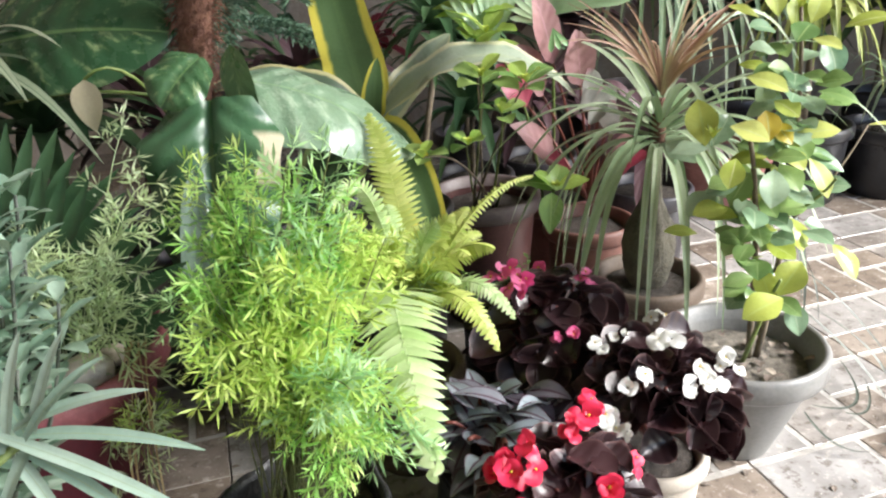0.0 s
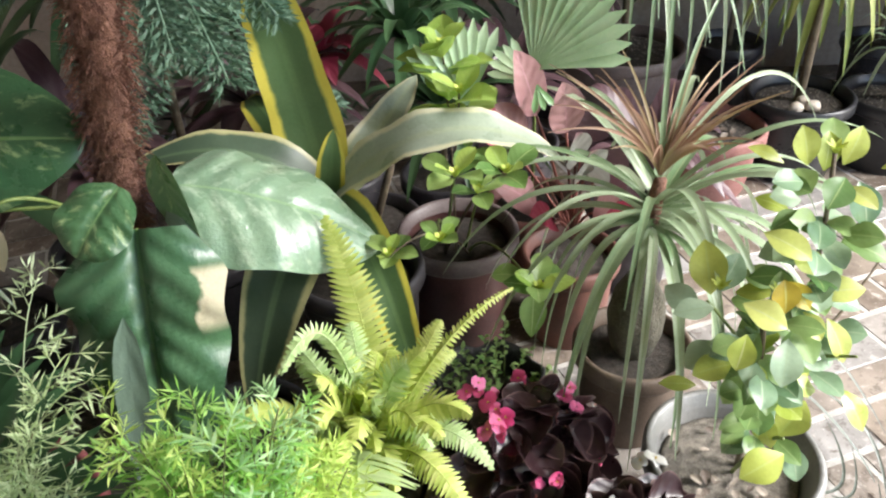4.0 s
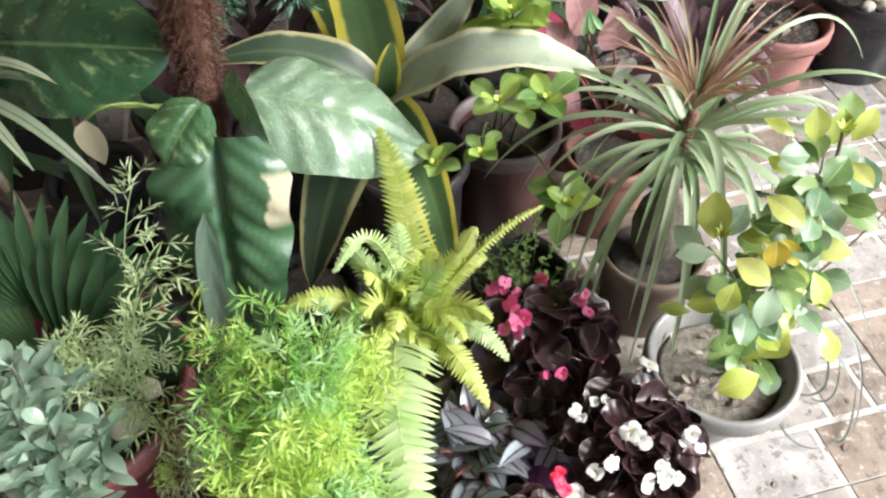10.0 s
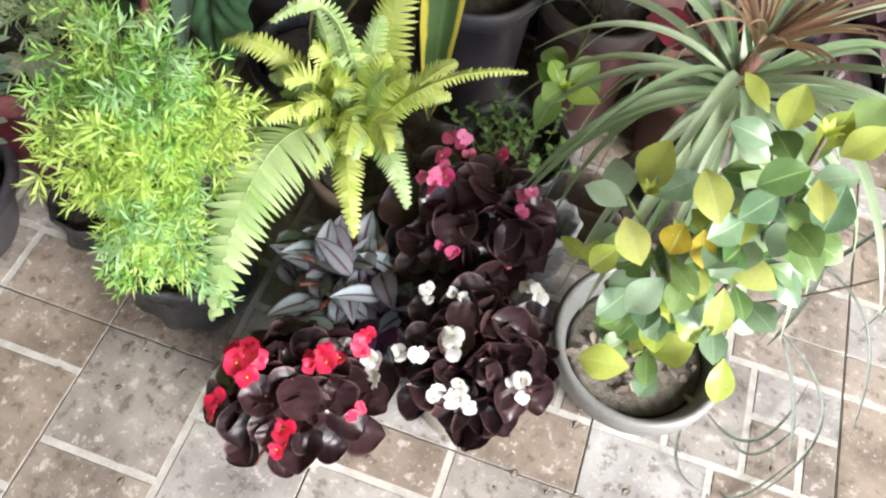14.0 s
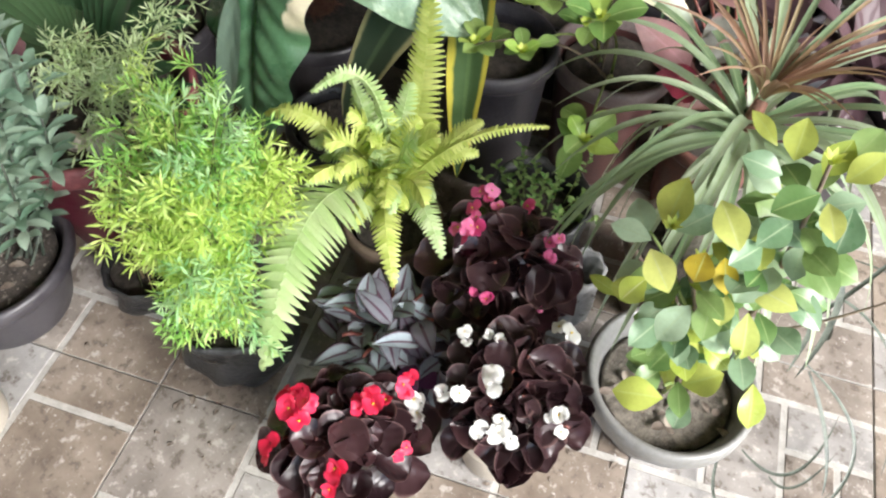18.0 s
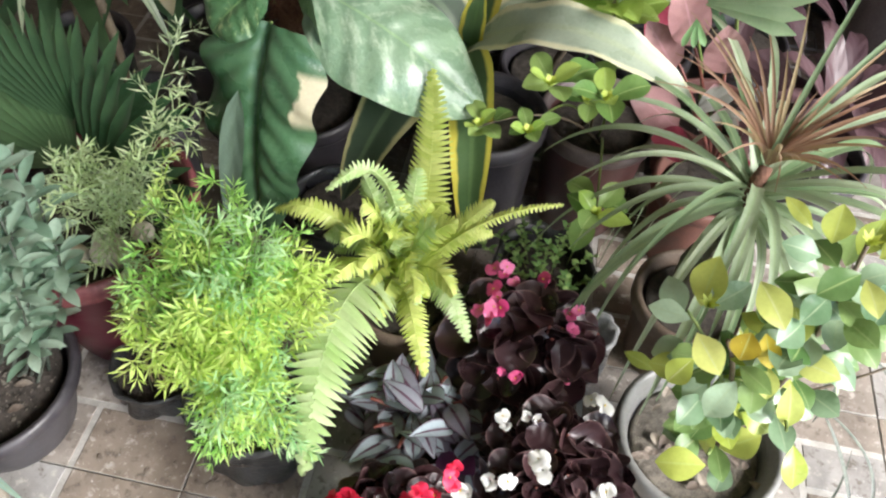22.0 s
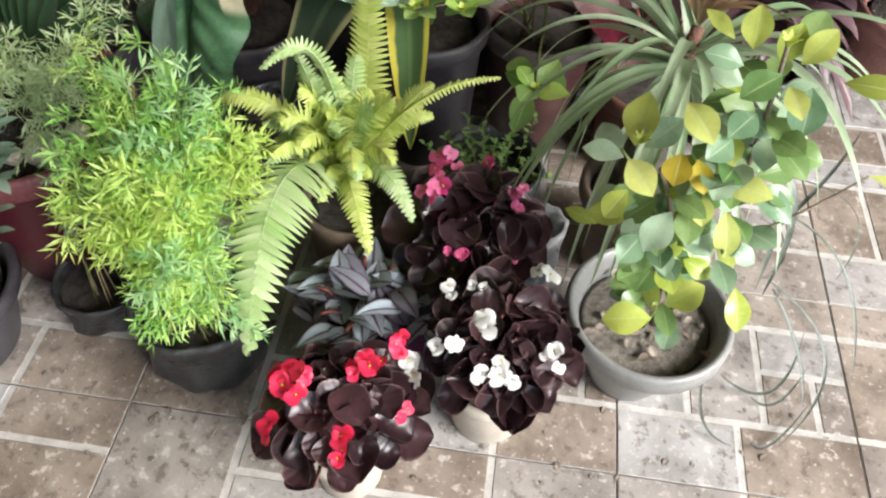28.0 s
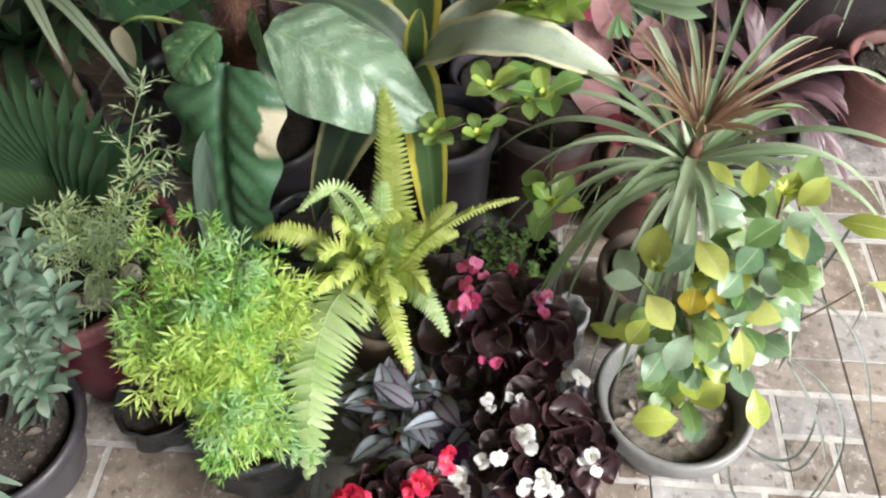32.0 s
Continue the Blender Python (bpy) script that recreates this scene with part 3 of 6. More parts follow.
def add_bag(plant, at, r, h, seed, flop=0.012):
    """A black plastic nursery bag, creased, with a folded collar."""
    m = Mesh()
    lathe(m, [(r * 0.82, 0.0), (r * 0.93, 0.006), (r * 1.0, h * 0.3), (r * 0.97, h * 0.62), (r * 1.02, h * 0.9), (r * 1.06, h), (r * 1.0, h + 0.004), (r * 0.95, h - 0.01), (r * 0.93, h * 0.6)], at, 56, flop, False, seed)
    m.f.append(tuple(range(55, -1, -1)))
    part("nursery_bag", m.done(), M_BAG, plant, "creased black plastic bag")
    m = Mesh()
    lathe(m, [(r * 0.96, h * 0.72), (r * 0.7, h * 0.75), (r * 0.3, h * 0.78), (0.001, h * 0.78)], at, 36, 0.007, False, seed + 3)
    part("soil", m.done(), M_SOILSHADED, plant)


def twig(name, pts, r0, r1, material, plant, label="", n=6):
    m = Mesh()
    tube(m, pts, (r0, r1), n)
    return part(name, m.done(), material, plant, label)


# ---- flowering begonias ----
def add_flower(plant, at, size, petal, face=(0, -0.5, 0.8)):
    face = (Vector(face).normalized() + Vector((random.uniform(-.5, .5), random.uniform(-.5, .3), random.uniform(-.4, .2)))).normalized()
    side = face.cross(Vector((random.uniform(-1, 1), random.uniform(-1, 1), 0.3))).normalized()
    top = face.cross(side)
    m = Mesh()
    close = random.uniform(0.1, 0.75)
    for ang, ln, wd in ((0.2, 1.0, 0.66), (3.34, 1.0, 0.66), (1.75, 0.75, 0.34), (4.9, 0.75, 0.34)):
        ang += random.uniform(-0.35, 0.35)
        ln *= random.uniform(0.85, 1.1)
        d = side * math.cos(ang) + top * math.sin(ang)
        b = Vector(at) + d * (size * 0.06)
        e = Vector(at) + d * (size * ln * (1.1 - 0.5 * close)) + face * (size * (close * random.uniform(0.5, 1.1) - 0.1)) - Vector((0, 0, size * random.uniform(0, 0.3)))
        ribbon(m, bez(b, (b + e) / 2 + face * (size * 0.22), e, 7), lambda s: size * wd * math.sin(math.pi * min(0.97, 0.12 + 0.8 * s)) ** 0.7, face, 5, 0.12, 0.08, 1.5)
    fl = part("flower", m.done(), petal, plant)
    if random.random() > 0.6:
        return
    m = Mesh()
    c = Vector(at) + face * (size * 0.14)
    for k in range(9):
        d = (face + side * random.uniform(-0.7, 0.7) + top * random.uniform(-0.7, 0.7)).normalized()
        tube(m, [c - face * size * 0.1, c + d * (size * 0.13)], (size * 0.035, size * 0.05), 5)
    part("flower_centre", m.done(), P_YELLOW, fl, "yellow tuft of stamens")


def begonia(at, r, top, leaves, petal, blooms, label, pot_mat, seed, pot_r=0.065, pot_h=0.11, bag=False, small=1.0):
    random.seed(seed)
    plant = thing("begonia_plant", at, label, "flowering plant", "potted begonias")
    if bag:
        add_bag(plant, at, pot_r, pot_h, seed)
    else:
        add_pot(plant, at, pot_r, pot_h, pot_r * 0.72, pot_mat, 0.007, 0.02, 0.012)
    heart_at = Vector((at[0], at[1], pot_h + 0.02))
    m = Mesh()
    for k in range(leaves):
        a = k * 2.39996 + random.uniform(-0.25, 0.25)
        q = math.sqrt((k + 0.6) / leaves)
        rad = r * q * random.uniform(0.86, 1.08)
        z = pot_h + (top - pot_h) * (1 - 0.6 * q ** 2.4) * random.uniform(0.86, 1.04)
        p = Vector((at[0] + rad * math.cos(a), at[1] + rad * math.sin(a), z))
        b2 = a + random.gauss(0, 0.7)
        out = Vector((math.cos(b2), math.sin(b2), 0.3 - 0.8 * q + random.gauss(0, 0.35))).normalized()
        size = random.uniform(0.042, 0.068) * (0.75 + 0.25 * q) * small
        up = Vector((math.cos(a) * 0.7 * q, math.sin(a) * 0.7 * q, 0.9)) + Vector((random.gauss(0, 0.4), random.gauss(-0.15, 0.4), 0))
        b, t = p - out * size * 0.5, p + out * size * 0.5
        leaf("leaf", b, t, size * random.uniform(0.46, 0.54), rounded, L_BEG, plant, random.uniform(-0.16, 0.06), up, 11, 9, random.uniform(0.0, 0.25), random.uniform(0.03, 0.09), 1.6, -random.uniform(0.2, 0.6) / small ** 2)
        tube(m, bez(heart_at + Vector((math.cos(a), math.sin(a), 0)) * 0.012, heart_at + (p - heart_at) * 0.5 + Vector((0, 0, 0.02)), b, 5), (0.003, 0.002), 5)
    part("stem", m.done(), M_REDSTEM, plant, "fleshy dark red stems")
    for x, y, z, s in blooms:
        for _ in range(2):
            j = Vector((random.gauss(0, 0.35), random.gauss(0, 0.35), random.gauss(0, 0.25))) * s
            add_flower(plant, Vector((x, y, z)) + j, s * random.uniform(0.58, 0.8), petal, ((x - at[0]) * 4 + random.gauss(0, 0.3), (y - at[1]) * 3 - 0.3, 0.75))


begonia((0.178, 1.122, 0), 0.098, 0.256, 66, P_PINK, ((0.132, 1.100, 0.277, 0.019), (0.146, 1.094, 0.267, 0.016), (0.124, 1.089, 0.266, 0.017), (0.138, 1.111, 0.281, 0.016), (0.171, 1.179, 0.243, 0.018), (0.179, 1.169, 0.24, 0.015), (0.222, 1.155, 0.25, 0.017), (0.232, 1.145, 0.24, 0.015), (0.122, 1.164, 0.246, 0.017), (0.130, 1.168, 0.248, 0.014), (0.193, 1.049, 0.227, 0.017), (0.182, 1.050, 0.219, 0.011), (0.252, 1.096, 0.203, 0.012)), "bronze-leaved begonia with pink flowers in a black bag", M_BEIGE, 11, bag=True)
begonia((0.288, 0.984, 0), 0.084, 0.25, 74, P_WHITE, ((0.230, 0.895, 0.218, 0.02), (0.233, 0.885, 0.21, 0.016), (0.246, 0.911, 0.242, 0.018), (0.310, 0.911, 0.252, 0.018), (0.324, 0.908, 0.246, 0.017), (0.306, 0.898, 0.242, 0.016), (0.355, 0.975, 0.235, 0.02), (0.360, 0.963, 0.226, 0.015), (0.222, 0.978, 0.247, 0.015), (0.250, 0.992, 0.248, 0.015), (0.302, 1.066, 0.236, 0.018), (0.281, 0.947, 0.276, 0.019)), "dark-leaved begonia with white flowers in a beige clay pot", M_BEIGE, 12, small=0.8)
begonia((0.17, 0.822, 0), 0.084, 0.226, 60, P_RED, ((0.117, 0.802, 0.232, 0.021), (0.103, 0.797, 0.226, 0.019), (0.129, 0.791, 0.23, 0.02), (0.132, 0.810, 0.239, 0.018), (0.113, 0.822, 0.23, 0.017), (0.184, 0.846, 0.242, 0.021), (0.190, 0.859, 0.238, 0.018), (0.180, 0.836, 0.236, 0.017), (0.208, 0.775, 0.22, 0.021), (0.201, 0.765, 0.214, 0.017), (0.139, 0.746, 0.214, 0.019), (0.192, 0.893, 0.233, 0.016), (0.203, 0.887, 0.231, 0.014), (0.239, 0.838, 0.197, 0.012)), "bronze-leaved begonia with red flowers in a beige clay pot", M_BEIGE, 13, 0.055, 0.1, small=0.88)


# ---- silver and purple trailing plant ----
def wandering_plant(at):
    random.seed(21)
    plant = thing("inch_plant", at, "purple inch plant with silver-striped leaves in a black bag", "plant")
    add_bag(plant, at, 0.07, 0.1, 5)
    for k in range(64):
        a = k * 2.39996
        q = math.sqrt((k + 0.4) / 64)
        c = Vector((at[0] + 0.098 * q * math.cos(a) + random.gauss(0, 0.012), at[1] + 0.072 * q * math.sin(a) + random.gauss(0, 0.012), 0.18 - 0.07 * q * q + random.uniform(-0.02, 0.015)))
        b2 = random.choice((-2.6, -0.4, 0.9, 2.3, a)) + random.gauss(0, 0.5)
        d = Vector((math.cos(b2), math.sin(b2), random.gauss(0.15, 0.4))).normalized()
        leaf("leaf", c - d * 0.02, c + d * random.uniform(0.034, 0.05), random.uniform(0.012, 0.0165), lance, L_TRAD, plant, 0.1, (0, 0, 1), 8, 5, 0.35)
    for b, t in (((0.165, 0.935, 0.17), (0.205, 0.91, 0.19)), ((0.17, 0.93, 0.15), (0.18, 0.89, 0.16)), ((0.19, 0.945, 0.16), (0.215, 0.93, 0.18))):
        leaf("leaf", b, t, 0.014, ovate, L_PURPLE, plant, 0.1, (0, -0.3, 1), 8, 5, 0.2, label="plain deep purple leaf")
    leaf("leaf", (0.142, 0.991, 0.183), (0.191, 0.959, 0.193), 0.016, lance, L_TRAD, plant, 0.12, (0, -0.2, 1), 9, 5, 0.2)
    m = Mesh()
    for k in range(9):
        a = k * 0.7
        tube(m, bez((at[0], at[1], 0.08), (at[0] + 0.03 * math.cos(a), at[1] + 0.03 * math.sin(a), 0.17), (at[0] + 0.06 * math.cos(a), at[1] + 0.06 * math.sin(a), 0.17), 6), (0.003, 0.0025), 5)
    part("stem", m.done(), M_REDSTEM, plant)


wandering_plant((0.105, 0.972, 0))


# ---- sword fern ----
def frond(plant, base, mid, tip, half, pairs, material, up=(0, -0.3, 1), droop=0.25, turn=1.0):
    m = Mesh()
    pts = bez(base, mid, tip, pairs + 4)
    tube(m, pts, (0.0018, 0.0007), 5)
    upv = Vector(up)
    for i in range(3, len(pts) - 1):
        s = i / (len(pts) - 1)
        tan = (pts[i + 1] - pts[i - 1]).normalized()
        side = tan.cross(upv).normalized()
        nor = side.cross(tan)
        w = half * min(1, 0.35 + 2.6 * s) * (1 - s ** 2.6) ** 0.75 + 0.003
        step = (pts[i + 1] - pts[i]).length
        for sg in (-1, 1):
            d = (side * sg + tan * (0.28 + 0.25 * s) - nor * droop * random.uniform(0.5, 1.5)).normalized()
            e = pts[i] + d * w * random.uniform(0.9, 1.06)
            b = pts[i] + tan * (0.5 * step if sg > 0 else 0)
            ribbon(m, bez(b, (b + e) / 2 + nor * w * 0.12, e, 5), lambda q: step * 0.5 * (1 - q ** 2.4) ** 0.6 * turn * (1.15 - 0.3 * q), nor, 3, 0.25)
    part("frond", m.done(), material, plant)


def sword_fern(at):
    random.seed(31)
    plant = thing("sword_fern", at, "yellow-green sword fern with arching fronds in a clay pot", "fern")
    add_pot(plant, at, 0.075, 0.15, 0.055, M_TAN, 0.008, 0.025, 0.015)
    c = Vector((at[0], at[1], 0.18))
    frond(plant, c, (-0.025, 0.985, 0.44), (0.05, 0.815, 0.2), 0.064, 38, L_FERNPALE, droop=0.3)
    frond(plant, c, (0.005, 1.18, 0.345), (-0.057, 1.252, 0.453), 0.036, 38, L_FERN, (0.1, -1, 0.4), 0.1)
    frond(plant, c, (0.075, 1.12, 0.40), (0.162, 1.212, 0.372), 0.0095, 40, L_FERN, (0, -0.6, 1), 0.7, 0.8)
    frond(plant, c, (0.04, 1.13, 0.33), (0.092, 1.172, 0.308), 0.02, 26, L_FERN, (0.1, -0.7, 1), 0.25)
    frond(plant, c, (0.067, 1.076, 0.35), (0.132, 1.05, 0.247), 0.022, 28, L_FERNPALE, droop=0.3)
    frond(plant, c, (0.05, 1.02, 0.37), (0.112, 0.98, 0.245), 0.024, 30, L_FERN, droop=0.3)
    frond(plant, c, (-0.094, 1.075, 0.381), (-0.167, 1.049, 0.305), 0.023, 26, L_FERN, droop=0.4)
    frond(plant, c, (-0.035, 1.15, 0.47), (-0.083, 1.06, 0.385), 0.015, 30, L_FERNPALE, (0, -1, 0.6), 0.5)
    frond(plant, c, (-0.05, 1.12, 0.33), (-0.086, 1.128, 0.372), 0.017, 26, L_FERNPALE, (0.2, -1, 0.3), 0.5)
    frond(plant, c, (-0.01, 1.13, 0.32), (-0.035, 1.13, 0.355), 0.016, 24, L_FERN, (0.3, -1, 0.3), 0.5)
    frond(plant, c, (0.06, 1.15, 0.34), (0.075, 1.2, 0.335), 0.02, 26, L_FERN, (0.1, -0.8, 1), 0.3)
    # ruffled short fronds in front of the heart
    for k in range(12):
        t = Vector((at[0] - 0.085 + 0.018 * k + random.uniform(-0.01, 0.01), at[1] - random.uniform(0.05, 0.15), random.uniform(0.27, 0.36)))
        frond(plant, c, (c + t) / 2 + Vector((0, 0, 0.1)), t, random.uniform(0.02, 0.03), 22, L_FERN if k % 3 else L_FERNPALE, (random.gauss(0, 0.4), random.gauss(-0.4, 0.3), 1), random.uniform(0.3, 1.1))
    for k in range(34):
        a = k * 2.39996
        r = random.uniform(0.015, 0.1)
        t = Vector((at[0] + r * math.cos(a), at[1] - 0.015 + r * math.sin(a), random.uniform(0.25, 0.35)))
        frond(plant, c, (c + t) / 2 + Vector((0, 0, 0.08)), t, random.uniform(0.017, 0.029), 18, L_FERN if k % 3 else L_FERNPALE, (random.gauss(0, 0.5), random.gauss(-0.5, 0.5), 1), random.uniform(0.2, 1.0))


sword_fern((-0.009, 1.119, 0))


# ---- feathery asparagus ferns ----
def plume(m, stalks, base, mid, tip, twigs, reach, needle, dense=3, bare=0.25):
    """An arching stem with side twigs, each set with whorls of fine flat needles."""
    pts = bez(base, mid, tip, twigs + 2)
    tube(stalks, pts, (0.0012, 0.0006), 4)
    for i in range(int(bare * twigs) + 1, len(pts)):
        tan = (pts[i] - pts[i - 1]).normalized()
        s = i / (len(pts) - 1)
        r = Vector((random.gauss(0, 1), random.gauss(0, 1), random.gauss(0.3, 0.8)))
        d = ((r - tan * r.dot(tan)).normalized() + tan * 0.75).normalized()
        ln = reach * (1.15 - 0.8 * s) * random.uniform(0.35, 1.3) + needle * 0.5
        q = int(ln / (needle * 0.78)) + 1
        sag = Vector((0, 0, -0.25 * ln))
        tube(m, [pts[i], pts[i] + d * ln + sag], (0.0007, 0.0004), 3)
        a = d.cross(Vector((0.3, 0.1, 0.95))).normalized()
        b = d.cross(a)
        for k in range(q):
            g = (k + 1) / q
            c = pts[i] + d * (ln * g) + sag * (g * g)
            size = needle * (1.15 - 0.45 * g)
            first = random.uniform(0, 6.28)
            for n in range(dense + 3):
                an = first + 6.2832 * n / (dense + 3) + random.uniform(-0.3, 0.3)
                w = (d * random.uniform(0.55, 1.0) + (a * math.cos(an) + b * math.sin(an)) * 0.8).normalized()
                e = c + w * size * random.uniform(0.75, 1.25) + Vector((0, 0, -0.1 * size))
                o = w.cross(Vector((random.random() - 0.5, random.random() - 0.5, random.random()))).normalized() * (size * 0.075)
                f = len(m.v)
                m.v += [c, c.lerp(e, 0.5) + o, e, c.lerp(e, 0.5) - o]
                m.uv += [(0, 0.5), (0.5, 1), (1, 0.5), (0.5, 0)]
                m.f.append((f, f + 1, f + 2, f + 3))


def asparagus(at, label, goals, each, seed, bag_r, bag_h, jitter=0.045, reach=0.05, dense=3, needle=0.017):
    random.seed(seed)
    plant = thing("asparagus_fern", at, label, "fern", "asparagus ferns")
    add_bag(plant, at, bag_r, bag_h, seed)
    stalks = Mesh()
    for g, mat in goals:
        for _ in range(each):
            t = Vector(g) + Vector((random.gauss(0, jitter), random.gauss(0, jitter), random.gauss(0, jitter * 0.6)))
            b = Vector((at[0] + random.uniform(-.045, .045), at[1] + random.uniform(-.04, .045), bag_h * 0.75))
            mid = b.lerp(t, 0.5) + Vector((0, 0, 0.07 + 0.6 * max(0, 0.42 - t.z)))
            m = Mesh()
            plume(m, stalks, b, mid, t, 20, reach, needle * random.uniform(0.85, 1.2), dense, 0.4)
            part("frond", m.done(), mat, plant)
    part("stem", stalks.done(), M_WIRY, plant, "thin wiry olive stalks")
    return plant


E, G, Y, P = L_ASPGREEN, L_ASP, L_ASPYEL, L_ASPBLUE
ASP_GOALS = (
    ((-0.173, 0.91, 0.426), E), ((-0.124, 0.914, 0.462), E), ((-0.077, 0.923, 0.453), E), ((-0.047, 0.899, 0.494), P), ((-0.161, 0.896, 0.503), G),
    ((-0.182, 0.865, 0.373), P), ((-0.142, 0.87, 0.408), E), ((-0.083, 0.877, 0.44), P), ((-0.118, 0.871, 0.471), E), ((-0.045, 0.92, 0.435), E),
    ((-0.16, 0.843, 0.355), G), ((-0.118, 0.826, 0.354), Y), ((-0.074, 0.845, 0.402), G), ((-0.048, 0.855, 0.39), Y), ((-0.03, 0.9, 0.385), Y),
    ((-0.052, 0.878, 0.41), Y), ((-0.035, 0.925, 0.405), Y), ((-0.012, 0.835, 0.275), G), ((-0.004, 0.83, 0.225), P), ((-0.075, 0.82, 0.3), G),
    ((-0.045, 0.82, 0.315), P), ((-0.03, 0.81, 0.26), G), ((-0.045, 0.812, 0.24), E), ((-0.09, 0.824, 0.35), Y), ((-0.04, 0.955, 0.375), Y))
asparagus((-0.1, 0.882, 0), "lime-green asparagus fern spilling over a black nursery bag", ASP_GOALS, 3, 41, 0.083, 0.125, 0.02, 0.04, 2, 0.022)
asparagus((-0.276, 0.866, 0), "yellowing asparagus fern in a black nursery bag", (((-0.245, 0.86, 0.19), L_ASPDRY), ((-0.285, 0.85, 0.15), L_ASPDRY), ((-0.23, 0.89, 0.23), G)), 1, 42, 0.062, 0.07, 0.022, 0.032, 2)


# ---- golden citrus shrub in the grey pot ----
def citrus(at):
    random.seed(51)
    plant = thing("citrus_shrub", at, "small citrus shrub with yellowing leaves in a grey plastic pot", "shrub")
    add_pot(plant, at, 0.1095, 0.16, 0.05, M_GREYPOT, 0.012, 0.034, 0.034, rim_label="thick rounded grey rim")
    x, y = at[0], at[1]
    twig("stem", bez((x + 0.01, y, 0.125), (x + 0.0, y - 0.02, 0.34), (0.39, 1.07, 0.455), 10), 0.0045, 0.0025, M_BARK, plant)
    twig("stem", bez((x + 0.02, y, 0.125), (0.480, 1.127, 0.377), (0.449, 1.128, 0.583), 10), 0.0045, 0.002, M_BARK, plant)
    twig("stem", bez((x, y - 0.01, 0.13), (x + 0.01, y - 0.05, 0.25), (0.433, 1.044, 0.293), 8), 0.003, 0.002, M_STEM, plant)
    twig("stem", bez((0.457, 1.122, 0.337), (0.480, 1.078, 0.377), (0.473, 1.035, 0.416), 6), 0.0025, 0.0015, M_STEM, plant)
    twig("stem", bez((0.422, 1.097, 0.336), (0.380, 1.107, 0.394), (0.345, 1.092, 0.442), 6), 0.0025, 0.0015, M_STEM, plant)

    def lf(b, t, w, mat, up=(0, -0.6, 1), bow=0.08):
        leaf("leaf", b, t, w, elliptic, mat, plant, bow, up, 11, 7, 0.16, 0.07, 1.5)

    def about(c, d, length, w, mat, up=(0, -0.6, 1)):
        c, d = Vector(c), Vector(d).normalized() * (length * (0.47 if c[2] < 0.52 else 0.43))
        lf(c - d, c + d, w * (0.95 if c.z < 0.52 else 0.88), mat, up)

    # the low leaves over the soil
    about((0.414, 1.034, 0.262), (-1, -0.35, -0.35), 0.058, 0.02, L_LIME, (-0.1, -0.6, 1))
    about((0.43, 1.075, 0.272), (-0.3, 0.35, 0.9), 0.05, 0.014, L_LIME, (-0.6, -0.8, 0.5))
    about((0.462, 1.09, 0.272), (0.5, 0.3, 0.6), 0.054, 0.02, L_LIME, (0, -0.7, 0.8))
    about((0.462, 1.06, 0.235), (0.15, -0.5, -0.8), 0.046, 0.015, L_CITRUSSHEEN, (0, -1, 0.5))
    about((0.515, 1.075, 0.3), (0.35, -0.5, -0.6), 0.052, 0.015, L_LIME, (0.3, -0.7, 0.8))
    about((0.388, 1.085, 0.325), (-0.4, -0.2, -0.7), 0.042, 0.014, L_CITRUS, (-0.2, -0.8, 0.6))
    about((0.326, 1.08, 0.34), (-1, 0, 0.1), 0.042, 0.009, L_LIME)
    about((0.486, 1.15, 0.305), (0.3, -0.4, -0.7), 0.05, 0.015, L_LIME, (0.2, -0.8, 0.7))
    about((0.35, 1.09, 0.37), (-0.8, -0.3, -0.5), 0.046, 0.018, L_CITRUSSHEEN)
    # the golden head of the front stem
    about((0.405, 1.063, 0.468), (-0.1, 0.3, 0.9), 0.036, 0.015, L_GOLD, (0, -0.9, 0.7))
    about((0.378, 1.036, 0.468), (0.75, -0.5, -0.25), 0.046, 0.0155, L_YELLOW, (-0.1, -0.6, 1))
    about((0.364, 1.035, 0.425), (-0.3, -0.5, -0.75), 0.038, 0.014, L_YELLOW, (-0.2, -0.9, 0.6))
    about((0.427, 1.08, 0.455), (0.45, -0.5, -0.5), 0.036, 0.012, L_GOLD, (0, -0.7, 0.8))
    about((0.469, 1.09, 0.45), (1, -0.05, 0.15), 0.055, 0.015, L_YELLOW, (0, -0.5, 1))
    about((0.408, 1.088, 0.508), (0.6, -0.5, -0.2), 0.052, 0.0165, L_YELLOW, (0, -0.5, 1))
    about((0.352, 1.126, 0.458), (-0.1, 0.5, 0.85), 0.06, 0.02, L_LIME, (-0.2, -1, 0.5))
    about((0.33, 1.083, 0.437), (-1, -0.15, -0.05), 0.045, 0.013, L_CITRUSSHEEN, (0, -0.4, 1))
    about((0.328, 1.115, 0.425), (-0.6, 0.6, 0.3), 0.048, 0.016, L_CITRUSSHEEN, (-0.2, -0.6, 1))
    about((0.376, 1.13, 0.447), (0.5, 0.5, 0.6), 0.05, 0.016, L_CITRUSSHEEN, (0.2, -0.7, 0.8))
    about((0.41, 1.04, 0.405), (-0.2, -0.6, -0.7), 0.05, 0.017, L_CITRUSSHEEN, (0, -0.8, 0.7))
    about((0.434, 1.06, 0.41), (0.3, -0.7, -0.5), 0.044, 0.015, L_CITRUS, (0.1, -0.8, 0.7))
    about((0.44, 1.066, 0.428), (0.3, -0.6, -0.4), 0.034, 0.012, L_YELLOW, (0, -0.7, 0.9))
    about((0.47, 1.07, 0.405), (0.35, -0.4, -0.8), 0.052, 0.014, L_YELLOW, (0.3, -0.8, 0.5))
    about((0.385, 1.07, 0.395), (-0.5, -0.3, -0.7), 0.046, 0.015, L_CITRUS, (-0.2, -0.8, 0.7))
